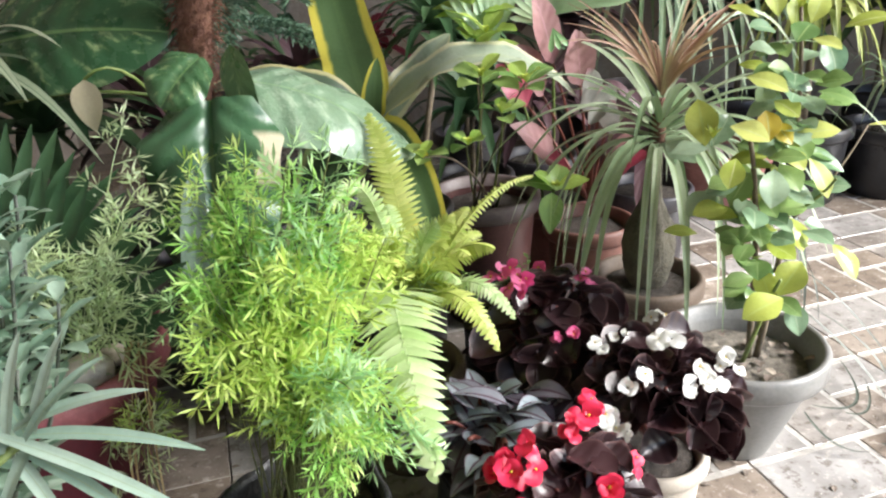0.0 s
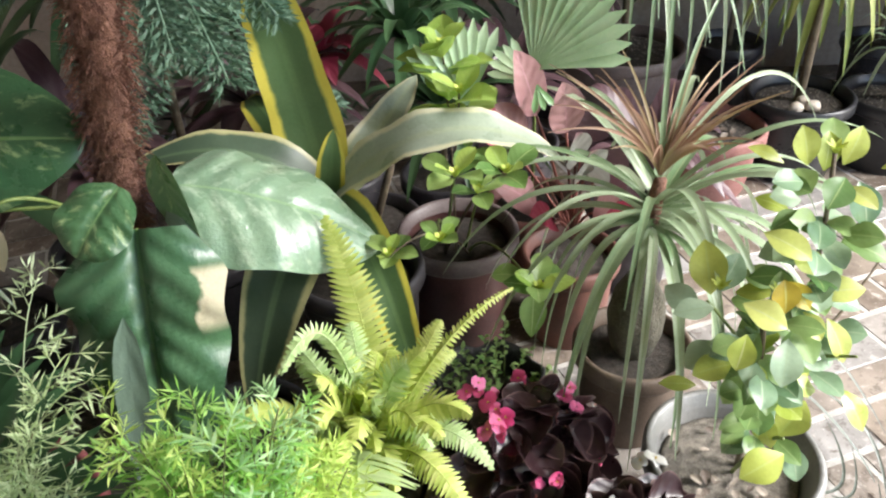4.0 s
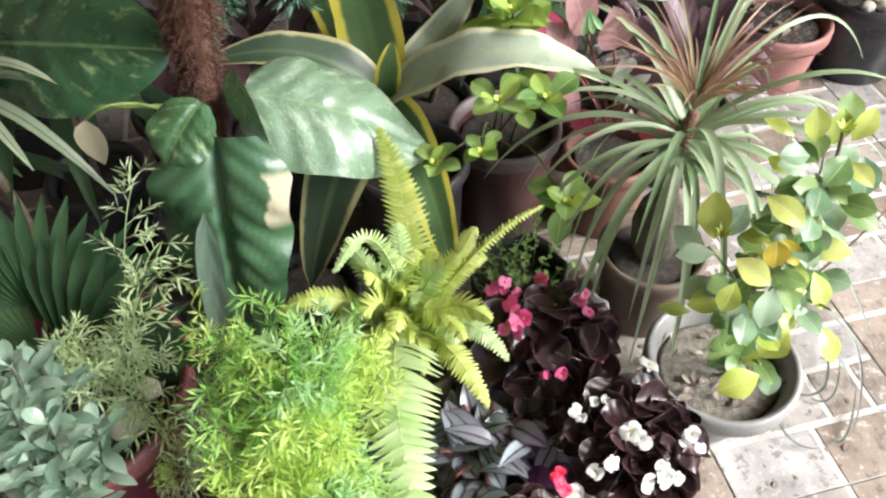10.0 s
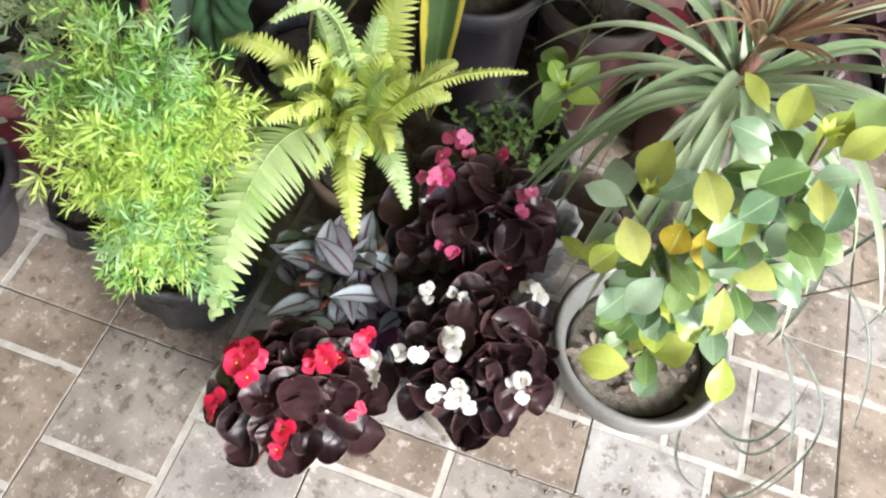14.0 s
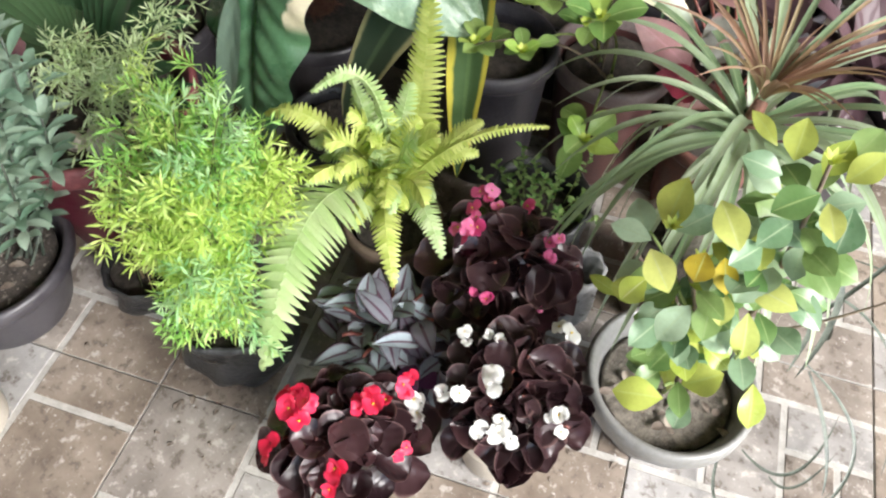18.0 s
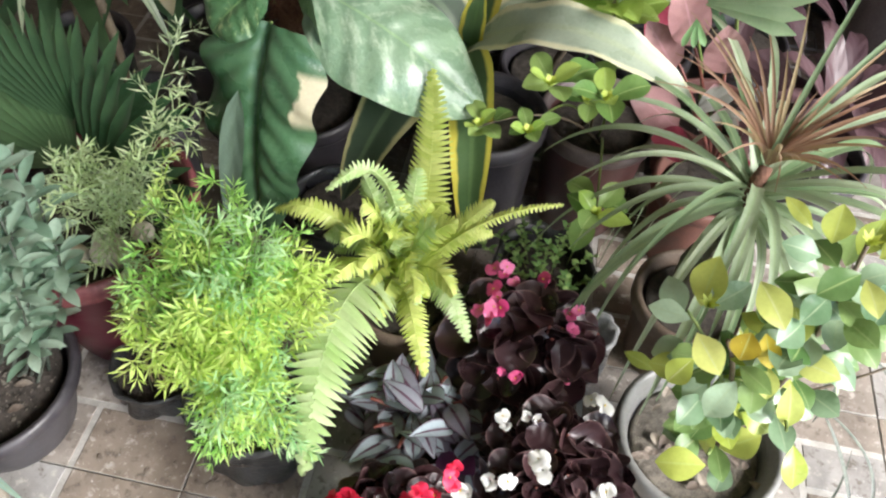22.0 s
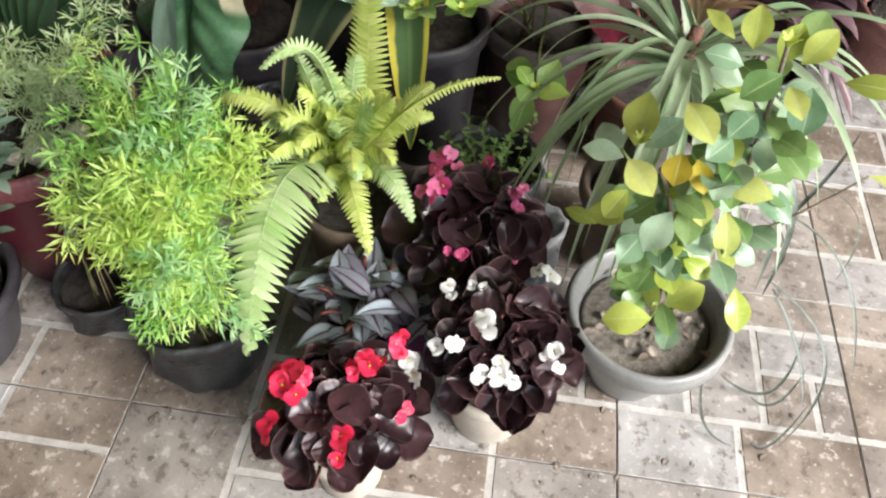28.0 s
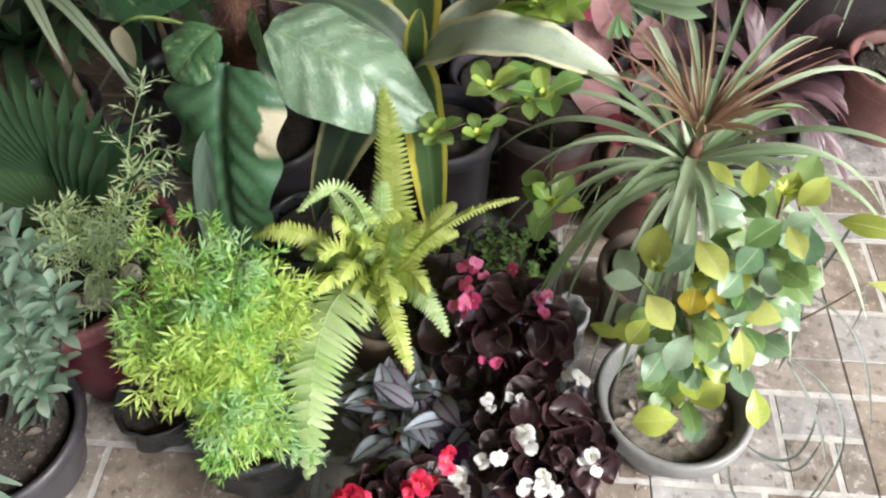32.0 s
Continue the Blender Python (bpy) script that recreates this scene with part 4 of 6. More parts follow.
    about((0.455, 1.115, 0.41), (0.5, 0.2, -0.4), 0.05, 0.017, L_CITRUSSHEEN)
    about((0.43, 1.12, 0.43), (0.1, 0.6, 0.5), 0.044, 0.015, L_CITRUS, (0, -0.7, 0.9))
    about((0.5, 1.14, 0.4), (0.8, -0.2, -0.3), 0.06, 0.016, L_CITRUSSHEEN, (0.1, -0.5, 1))
    # the taller stem behind
    about((0.42, 1.128, 0.592), (-0.2, 0.3, 0.9), 0.044, 0.015, L_LIME, (0, -0.9, 0.6))
    about((0.39, 1.136, 0.579), (-0.9, 0.3, 0.35), 0.042, 0.0085, L_LIME)
    about((0.452, 1.149, 0.574), (0.1, 0.4, 0.8), 0.044, 0.0145, L_LIME, (0.1, -0.9, 0.7))
    about((0.474, 1.147, 0.58), (0.35, 0.3, 0.8), 0.046, 0.015, L_LIME, (0.2, -0.9, 0.7))
    about((0.443, 1.095, 0.56), (-0.5, -0.6, -0.3), 0.048, 0.017, L_CITRUS)
    about((0.405, 1.112, 0.563), (-0.8, -0.3, 0.2), 0.044, 0.014, L_CITRUSSHEEN)
    about((0.488, 1.126, 0.528), (0.2, -0.4, -0.85), 0.052, 0.019, L_CITRUSSHEEN, (0.1, -0.9, 0.5))
    about((0.53, 1.14, 0.562), (1, -0.1, 0.2), 0.06, 0.014, L_YELLOW, (0, -0.5, 1))
    about((0.465, 1.17, 0.58), (0.2, 0.8, 0.5), 0.046, 0.016, L_CITRUS)
    about((0.475, 1.11, 0.545), (0.5, -0.7, -0.2), 0.042, 0.012, L_YELLOW)
    for c, hue in (((0.452, 1.125, 0.5), L_CITRUSSHEEN), ((0.432, 1.118, 0.515), L_CITRUS), ((0.472, 1.12, 0.475), L_CITRUSSHEEN), ((0.46, 1.13, 0.45), L_CITRUS), ((0.44, 1.108, 0.475), L_YELLOW)):
        an = random.uniform(-2.6, 0.4)
        about(c, (math.cos(an), math.sin(an), -0.4), random.uniform(0.036, 0.048), 0.014, hue, (0, -0.7, 0.8))
    # leaves deeper in the crown
    for k in range(110):
        s = random.random()
        c = Vector((0.432, 1.1, 0.25)).lerp(Vector((0.392, 1.075, 0.44)), s) if k % 2 else Vector((0.462, 1.13, 0.32)).lerp(Vector((0.45, 1.13, 0.54)), s)
        an = random.uniform(0, 6.28)
        d = Vector((math.cos(an), math.sin(an), random.uniform(-0.5, 0.3))).normalized()
        b = c + d * random.uniform(0.006, 0.036)
        lf(b, b + d * random.uniform(0.03, 0.045), random.uniform(0.011, 0.016), random.choice((L_CITRUS, L_CITRUSSHEEN, L_CITRUSSHEEN, L_CITRUS, L_CITRUS, L_LIME)), (random.uniform(-.4, .4), -0.5, 1))
    for c in ((0.36, 1.104, 0.445), (0.402, 1.07, 0.462), (0.449, 1.128, 0.582)):
        for k in range(7):
            an = k * 0.9
            b = Vector(c)
            leaf("bud_leaf", b, b + Vector((math.cos(an) * 0.01, math.sin(an) * 0.01, 0.012)), 0.003, lance, L_BUD, plant, 0.1, n=5, nv=3)
    twig("bare_twig", bez((0.472, 1.127, 0.337), (0.511, 1.147, 0.348), (0.576, 1.198, 0.429), 7), 0.0022, 0.0012, M_BARK, plant)
    leaf("leaf", (0.576, 1.198, 0.429), (0.631, 1.198, 0.421), 0.011, obovate, L_YELLOW, plant, 0.06)
    for k in range(34):
        an, r = random.uniform(0, 6.28), random.uniform(0.02, 0.08)
        b = Vector((x + r * math.cos(an), y + r * math.sin(an), 0.134))
        d = Vector((random.uniform(-1, 1), random.uniform(-1, 1), 0.1)).normalized()
        leaf("fallen_leaf", b, b + d * random.uniform(0.01, 0.026), random.uniform(0.003, 0.007), obovate, M_DEBRIS, plant, 0.1, n=6, nv=5, fold=0.3)


citrus((0.4335, 1.142, 0))


# ---- long-leaved plants ----
def ponytail(at):
    random.seed(61)
    plant = thing("ponytail_palm", at, "ponytail palm with a swollen base and long arching leaves", "palm")
    add_pot(plant, at, 0.088, 0.16, 0.066, M_TAN, 0.01, 0.03, 0.02)
    m = Mesh()
    lathe(m, [(0.022, 0.135), (0.032, 0.155), (0.039, 0.185), (0.04, 0.212), (0.035, 0.242), (0.024, 0.265), (0.0155, 0.285), (0.0125, 0.32), (0.0115, 0.41)], at, 36, 0.005)
    part("swollen_base", m.done(), M_BULB, plant, "grey corky swollen trunk")
    twig("stem", [(at[0], at[1], 0.36), (at[0] + 0.002, at[1] - 0.006, 0.4), (at[0] + 0.004, at[1] - 0.014, 0.44)], 0.0135, 0.008, M_REDBARK, plant, "russet leaf-scarred stem", 10)
    c = Vector((at[0] + 0.003, at[1] - 0.012, 0.40))

    def strand(o, ln, mid, t, wide, mat, name, up=(0, 0, 1)):
        m = Mesh()
        ribbon(m, bez(o, mid, t, 18), lambda s: wide * min(1, 0.75 + 1.2 * s) * (1 - s ** 2.2) ** 0.85, up, 5, 0.28)
        part(name, m.done(), mat, plant)

    # long arching leaves, the outer ones lower
    for k in range(38):
        a = k * 2.39996 + random.uniform(-0.3, 0.3)
        q = (k + 0.5) / 38
        o = Vector((math.cos(a), math.sin(a), 0))
        ln = random.uniform(0.26, 0.36) * (0.82 + 0.22 * q)
        lift = 0.62 - 0.72 * q
        b = c + o * 0.009 + Vector((0, 0, 0.04 * (1 - q) - 0.025))
        mid = b + o * ln * (0.55 - 0.1 * lift) + Vector((0, 0, ln * (0.12 + 0.75 * max(lift, -0.05))))
        t = b + o * ln * (0.98 - 0.28 * q) + Vector((0, 0, ln * (0.42 * lift - 0.58 * q + random.uniform(-0.14, 0.06))))
        t.z = max(t.z, 0.03)
        strand(b, ln, mid, t, random.uniform(0.006, 0.0088), L_PONY, "leaf")
    # leaves that hang round the pot
    for k in range(16):
        a = -3.6 + 4.0 * k / 15 + random.uniform(-0.1, 0.1)
        o = Vector((math.cos(a), math.sin(a), 0))
        ln = random.uniform(0.1, 0.19)
        b = c + o * 0.009 + Vector((0, 0, -0.03))
        strand(b, ln, b + o * ln * 0.9 + Vector((0, 0, 0.07)), b + o * ln + Vector((0, 0, -random.uniform(0.2, 0.32))), 0.0062, L_PONY, "leaf")
    # thin russet young leaves
    for k in range(40):
        a = k * 2.39996
        o = Vector((math.cos(a), math.sin(a), 0))
        ln = random.uniform(0.1, 0.2)
        b = c + Vector((0, 0, 0.045))
        strand(b, ln, b + o * ln * 0.25 + Vector((0, 0, ln * 0.5)), b + o * ln * random.uniform(0.5, 0.9) + Vector((0, 0, ln * random.uniform(0.45, 0.85))), 0.0026, L_RUSSET if k % 3 else L_PONYTAN, "young_leaf", (0, -1, 0.4))
    # a few long thin leaves that rise above the rest
    for t, mid in (((0.363, 1.426, 0.72), (0.35, 1.366, 0.6)), ((0.6, 1.48, 0.44), (0.466, 1.386, 0.66)), ((0.25, 1.4, 0.52), (0.28, 1.345, 0.55)), ((0.47, 1.505, 0.66), (0.38, 1.405, 0.6))):
        strand(c + Vector((0, 0, 0.03)), 0.3, mid, t, 0.0036, L_PONY, "leaf", (0, -1, 0.4))


ponytail((0.349, 1.349, 0))


def blade(plant, base, mid, tip, half, material, up=(0, 0, 1), wave=0.08, waves=3.0, fold=0.2, shape=strap, n=18):
    m = Mesh()
    ribbon(m, bez(base, mid, tip, n), lambda s: half * shape(s), up, 7, fold, wave, waves, shift=random.uniform(0, 6))
    return part("leaf", m.done(), material, plant)


def dracaena(at):
    random.seed(71)
    plant = thing("corn_plant", at, "corn plant with yellow-edged striped leaves in a grey pot", "plant")
    add_pot(plant, at, 0.1, 0.26, 0.075, M_DARKPOT, 0.01, 0.03, 0.03)
    c = Vector((-0.075, 1.385, 0.395))
    twig("stem", [(at[0], at[1], 0.25), (-0.06, 1.395, 0.32), c], 0.013, 0.012, M_STEM, plant)
    blade(plant, c, (-0.105, 1.47, 0.52), (-0.205, 1.585, 0.8), 0.049, L_DRAC, (0, -1, 0.2), 0.1, 4)
    blade(plant, c, (0.085, 1.32, 0.6), (0.243, 1.408, 0.428), 0.036, L_DRACSHEEN, (0, -0.4, 1), 0.12, 4)
    blade(plant, c, (0.0, 1.42, 0.48), (0.047, 1.5, 0.52), 0.028, L_DRACSHEEN, (0, -1, 0.6), 0.2, 3)
    blade(plant, c, (-0.160, 1.383, 0.518), (-0.317, 1.354, 0.469), 0.034, L_DRACSHADED, (0, -0.5, 1), 0.1)
    blade(plant, c, (-0.06, 1.365, 0.46), (-0.053, 1.366, 0.508), 0.02, L_DRAC, (0, -1, 0.2), 0.05)
    blade(plant, c, (0.0, 1.274, 0.423), (0.046, 1.194, 0.207), 0.036, L_DRAC, (0, -1, 0.6), 0.04)
    blade(plant, c, (-0.126, 1.283, 0.42), (-0.18, 1.203, 0.17), 0.05, L_DRACSHADED, (0, -1, 0.6), 0.04)
    blade(plant, c, (-0.161, 1.462, 0.518), (-0.218, 1.581, 0.457), 0.034, L_DRAC, (0, -0.5, 1), 0.1)


dracaena((-0.054, 1.422, 0))


def pothos(at):
    random.seed(81)
    plant = thing("climbing_pothos", at, "broad-leaved marbled pothos climbing a coir pole", "climbing plant")
    add_pot(plant, at, 0.11, 0.2, 0.08, M_DARKPOT, 0.01, 0.03, 0.02)
    m = Mesh()
    top, foot = Vector((-0.217, 1.186, 0.75)), Vector((-0.388, 1.377, 0.165))
    pts = [foot.lerp(top, i / 13) for i in range(14)]
    tube(m, pts, (0.024, 0.02), 14)
    pole = part("coir_pole", m.done(), M_COIR, plant, "shaggy brown coconut-fibre pole")
    m = Mesh()
    for k in range(2600):
        s, a = random.random(), random.uniform(0, 6.28)
        p = foot.lerp(top, s) + Vector((0.02 * math.cos(a), 0.02 * math.sin(a), 0))
        e = p + Vector((math.cos(a + random.uniform(-1, 1)) * 0.016, math.sin(a + random.uniform(-1, 1)) * 0.016, random.uniform(-0.026, 0.012)))
        tube(m, [p, (p + e) / 2 + Vector((0, 0, 0.002)), e], (0.0009, 0.0004), 3)
    part("fibre_fuzz", m.done(), M_COIR, pole)
    leaf("leaf", (-0.222, 1.245, 0.505), (0.002, 1.292, 0.384), 0.084, broad, L_POTHOSSHEEN, plant, 0.1, (0.12, -0.36, 1), 64, 21, 0.08, 0.09, 2, 0.42, label="large glossy marbled leaf", quilt=0.03, puffs=7)
    leaf("leaf", (-0.238, 1.17, 0.495), (-0.222, 1.075, 0.185), 0.09, cordate, L_POTHOSPATCH, plant, 0.07, (0.05, -1, 0.3), 64, 21, 0.22, 0.16, 3.5, 0.3, quilt=0.1, puffs=9, label="large dark green drooping leaf with a cream edge")
    leaf("leaf", (-0.24, 1.165, 0.55), (-0.276, 1.11, 0.502), 0.038, rounded, L_POTHOS, plant, 0.1, (0, -1, 0.5), 24, 13, 0.1, 0.14, 2, 0.2, quilt=0.1, puffs=6)
    leaf("leaf", (-0.545, 1.24, 0.565), (-0.293, 1.232, 0.572), 0.088, broad, L_POTHOS, plant, 0.08, (0, -0.9, 0.7), 60, 19, 0.1, 0.05, 2, 0.2, label="large glossy marbled leaf", quilt=0.045, puffs=7)
    leaf("leaf", (-0.221, 1.224, 0.555), (-0.186, 1.204, 0.438), 0.03, ovate, L_POTHOS, plant, 0.05, (-0.6, -0.8, 0.3), 12, 7)
    leaf("leaf", (-0.248, 1.104, 0.43), (-0.262, 1.045, 0.19), 0.017, lance, L_POTHOSDIM, plant, 0.03, (0.3, -1, 0.2), 12, 5, 0.3)
    leaf("spent_leaf", (-0.377, 1.142, 0.533), (-0.373, 1.135, 0.47), 0.02, ovate, L_CREAM, plant, 0.05, (0, -1, 0.2), 8, 5, label="withered cream leaf with a brown spot")
    twig("leaf_stalk", bez((-0.325, 1.305, 0.39), (-0.320, 1.154, 0.585), (-0.377, 1.142, 0.533), 9), 0.003, 0.002, M_STEM, plant)
    twig("leaf_stalk", bez((-0.3, 1.28, 0.456), (-0.319, 1.173, 0.532), (-0.515, 1.192, 0.497), 9), 0.003, 0.002, M_STEM, plant)
    twig("leaf_stalk", bez((-0.345, 1.327, 0.31), (-0.3, 1.2, 0.45), (-0.238, 1.17, 0.495), 9), 0.003, 0.002, M_STEM, plant)


pothos((-0.36, 1.345, 0))


# ---- jasmine ----
def jasmine(at):
    random.seed(91)
    plant = thing("jasmine_shrub", at, "bright green jasmine shrub with buds in a dark pot", "shrub")
    add_pot(plant, at, 0.1, 0.24, 0.07, M_PLUM, 0.01, 0.03, 0.03, rim_mat=M_BOWL, rim_label="dusty brown-grey rim")
    tops = (((0.105, 1.412, 0.53), 1.25, 1), ((0.098, 1.258, 0.496), 1.0, 0), ((0.158, 1.29, 0.48), 1.0, 0), ((0.077, 1.27, 0.4), 0.72, 0), ((0.014, 1.257, 0.388), 0.72, 0), ((0.196, 1.246, 0.34), 0.9, 0), ((0.085, 1.43, 0.585), 1.1, 1), ((0.125, 1.33, 0.43), 0.8, 0))
    for i, (t, big, lush) in enumerate(tops):
        t = Vector(t)
        b = Vector((at[0] + random.uniform(-.025, .025), at[1] + random.uniform(-.04, .0), 0.21))
        pts = bez(b, (b + t) / 2 + Vector((random.uniform(-.03, .03), 0.03, 0.06)), t, 12)
        twig("stem", pts, 0.0024, 0.0013, M_STEM if i % 2 else M_BARK, plant)
        ax = (pts[-1] - pts[-3]).normalized()
        turn0 = random.uniform(0, 3.14)
        # opposite pairs, each turned a quarter from the one above
        for lvl, (back, sz, rise) in enumerate(((0.0, 0.034, 0.75), (0.01, 0.048, 0.3), (0.034, 0.05, 0.05)) + (((0.018, 0.06, 0.55), (0.045, 0.06, 0.2), (0.07, 0.055, 0.0)) if lush else ())):
            p = t - ax * (back * big)
            for sg in (0, math.pi):
                an = turn0 + lvl * 1.57 + sg + random.uniform(-0.3, 0.3)
                d = Vector((math.cos(an), math.sin(an), rise + random.uniform(-0.15, 0.15))).normalized()
                ln = sz * big * random.uniform(0.85, 1.12)
                e = p + d * (ln + 0.004)
                leaf("leaf", p + d * 0.004, e, ln * random.uniform(0.3, 0.36), ovate if lush else obovate, L_JASMINE if lvl in (1, 2) and not lush else L_JASLIME, plant, 0.1, (random.gauss(0, 0.2), -0.25, 1), 10, 7, 0.22, 0.06, 1.5, -0.05)
        for k in range(5):
            an = k * 1.26
            leaf("bud_leaf", t, t + Vector((math.cos(an) * 0.008, math.sin(an) * 0.008, 0.011)), 0.0045, ovate, L_BUD, plant, 0.15, n=6, nv=3)
    leaf("leaf", (0.2, 1.246, 0.342), (0.242, 1.249, 0.352), 0.013, ovate, L_JASLIME, plant, 0.1, (0, -0.5, 1))
    leaf("leaf", (0.194, 1.247, 0.342), (0.152, 1.25, 0.35), 0.014, ovate, L_JASMINE, plant, 0.1, (0, -0.5, 1))
    leaf("leaf", (0.19, 1.244, 0.336), (0.186, 1.222, 0.284), 0.017, ovate, L_JASMINE, plant, 0.05, (0, -1, 0.4))


jasmine((0.095, 1.54, 0))


# ---- the left side ----
def stonecrop(at):
    random.seed(101)
    plant = thing("stonecrop_plant", at, "blue-green leafy succulent in a dark grey plastic pot", "plant")
    add_pot(plant, at, 0.126, 0.132, 0.085, M_DARKPOT, 0.012, 0.026, 0.022, rim_label="scuffed dark grey rim")
    for k in range(12):
        a, r = random.uniform(0, 6.28), random.uniform(0.02, 0.1)
        b = Vector((at[0] + r * math.cos(a), at[1] + r * math.sin(a), 0.116))
        leaf("fallen_leaf", b, b + Vector((random.uniform(-.025, .025), random.uniform(-.025, .025), 0.004)), 0.006, obovate, M_DEBRIS, plant, 0.1, n=6, nv=3, fold=0.3)
    for k in range(11):
        a, q = k * 2.39996, math.sqrt((k + 0.3) / 11)
        top = Vector((-0.31 + 0.034 * q * math.cos(a), 0.815 + 0.05 * q * math.sin(a), 0.53 - 0.17 * (k / 11) + random.uniform(-0.02, 0.02)))
        b = Vector((at[0] + 0.02 + random.uniform(-0.03, 0.04), at[1] + random.uniform(0.01, 0.06), 0.1))
        pts = bez(b, Vector((top.x - 0.03, top.y - 0.01, top.z * 0.55)), top, 16)
        twig("stem", pts, 0.0026, 0.0016, M_ROOT, plant)
        for j in range(10):
            p = pts[15 - j]
            for sg in (0, 2.1, 4.2):
                an = j * 1.05 + k + sg + random.uniform(-0.3, 0.3)
                d = Vector((math.cos(an), math.sin(an), (0.9 if j == 0 else 0.42) + random.gauss(0, 0.15))).normalized()
                leaf("leaf", p, p + d * random.uniform(0.038, 0.054) * (0.6 if j == 0 else 1), random.uniform(0.0058, 0.0082), obovate, L_SEDUM, plant, 0.1, (0, 0, 1), 7, 5, 0.2)


stonecrop((-0.424, 0.712, 0))


def fan_leaf(plant, hub, facing, up, length, halfangle, ribs, material, gap=0.82, tips=0.78, n=7, name="leaf"):
    """A pleated fan: narrow folded segments that spread from the hub and part near their tips."""
    up, facing = Vector(up).normalized(), Vector(facing).normalized()
    side = up.cross(facing).normalized()
    m = Mesh()
    for k in range(ribs):
        a = halfangle * (2 * k / (ribs - 1) - 1)
        d = up * math.cos(a) + side * math.sin(a)
        ln = length * random.uniform(0.93, 1.04) * (0.8 + 0.2 * math.cos(a))
        e = Vector(hub) + d * ln - facing * (ln * 0.06) + Vector((0, 0, -0.05 * ln * abs(math.sin(a))))
        wid = 1.12 * length * halfangle / ribs
        ribbon(m, bez(hub, (Vector(hub) + e) / 2 + facing * (0.06 * ln), e, n), lambda s: wid * (s if s < tips else tips * (1 - (s - tips) / (1 - tips)) ** 0.6) + 0.0008, facing, 3, 0.38)
    return part(name, m.done(), material, plant)


def maroon_planter(at):
    random.seed(111)
    plant = thing("fan_palm", at, "dark pleated fan palm in a big maroon plastic pot", "palm")
    add_pot(plant, at, 0.156, 0.286, 0.085, M_MAROONSHADED, 0.014, 0.035, 0.035, rim_label="lighter pinkish maroon rim", rim_mat=M_MAROONRIM)
    hub = Vector((-0.46, 1.01, 0.31))
    fan_leaf(plant, hub, (0.35, -1, 0.35), (0.1, 0.05, 1), 0.215, 1.05, 19, L_FAN, tips=0.68)
    fan_leaf(plant, (-0.43, 0.98, 0.25), (0.3, -1, 0.6), (0.75, 0.1, 0.8), 0.23, 0.8, 14, L_FAN, tips=0.7)
    fan_leaf(plant, (-0.46, 0.98, 0.28), (0.2, -1, 0.6), (-0.8, 0.0, 0.6), 0.21, 0.85, 14, L_FAN, tips=0.68)
    fan_leaf(plant, (-0.42, 0.97, 0.24), (0.2, -1, 0.8), (0.2, -0.1, 0.8), 0.12, 0.7, 9, L_FAN, tips=0.85)
    for e in (hub, (-0.43, 0.98, 0.25), (-0.46, 0.98, 0.28)):
        twig("leaf_stalk", bez((at[0] - 0.04, at[1] + 0.02, 0.2), (at[0] - 0.05, at[1] + 0.03, 0.27), e, 6), 0.004, 0.003, M_STEM, plant)


MAROON = (-0.41, 0.934, 0)
maroon_planter(MAROON)


def pebble(at, r, seed, label="smooth cream pebble lying on the soil"):
    bm = bmesh.new()
    bmesh.ops.create_icosphere(bm, subdivisions=3, radius=1.0)
    for v in bm.verts:
        n = 1 + 0.16 * noise.noise(v.co * 1.3 + Vector((seed, 0, 0)))
        v.co = Vector((v.co.x * r * n, v.co.y * r * 0.85 * n, v.co.z * r * 0.72 * n)) + Vector(at)
    me = bpy.data.meshes.new("pebble")
    bmesh.ops.translate(bm, verts=bm.verts, vec=-Vector(at))
    bm.to_mesh(me)
    bm.free()
    me.polygons.foreach_set("use_smooth", [True] * len(me.polygons))
    me.materials.append(M_STONE)
    ob = new("pebble", me)
    ob.location = at
    return tagged(ob, label, "stone", "pebbles in the pots")


pebble((-0.318, 0.9, 0.274), 0.028, 1)
pebble((-0.312, 0.948, 0.267), 0.017, 2)
pebble((-0.355, 0.878, 0.264), 0.016, 3)


def sparse_asparagus():
    random.seed(112)
    at = (-0.35, 0.98, 0.235)
    plant = thing("asparagus_fern", at, "straggly pale asparagus fern growing in the maroon pot", "fern", "asparagus ferns")
    goals = ((-0.305, 1.09, 0.5), (-0.285, 1.05, 0.43), (-0.265, 1.03, 0.41), (-0.34, 0.87, 0.42), (-0.30, 0.86, 0.4), (-0.36, 0.93, 0.4), (-0.29, 0.93, 0.39), (-0.37, 0.9, 0.36), (-0.34, 0.92, 0.38), (-0.32, 0.89, 0.34), (-0.27, 0.95, 0.41), (-0.27, 0.87, 0.33), (-0.25, 0.93, 0.38), (-0.24, 0.87, 0.29))
    for i, g in enumerate(goals):
        m = Mesh()
        b = Vector(at) + Vector((random.uniform(-.03, .03), random.uniform(-.05, .03), 0.0))
        plume(m, m, b, (b + Vector(g)) / 2 + Vector((0, 0, 0.09)), g, 14, 0.036, 0.0225, 1, 0.2)
        part("frond", m.done(), L_ASPDRY if i % 3 else L_ASPPALE, plant)
    for k in range(7):
        x = -0.255 + random.uniform(-0.02, 0.025)
        twig("dry_stem", bez((-0.27 + random.uniform(-.02, .02), 0.92, 0.3), (x, 0.85, 0.3), (x - 0.005, 0.85 + random.uniform(-.01, .02), 0.015), 9), 0.0012, 0.0009, M_STRAW, plant, n=4)


sparse_asparagus()


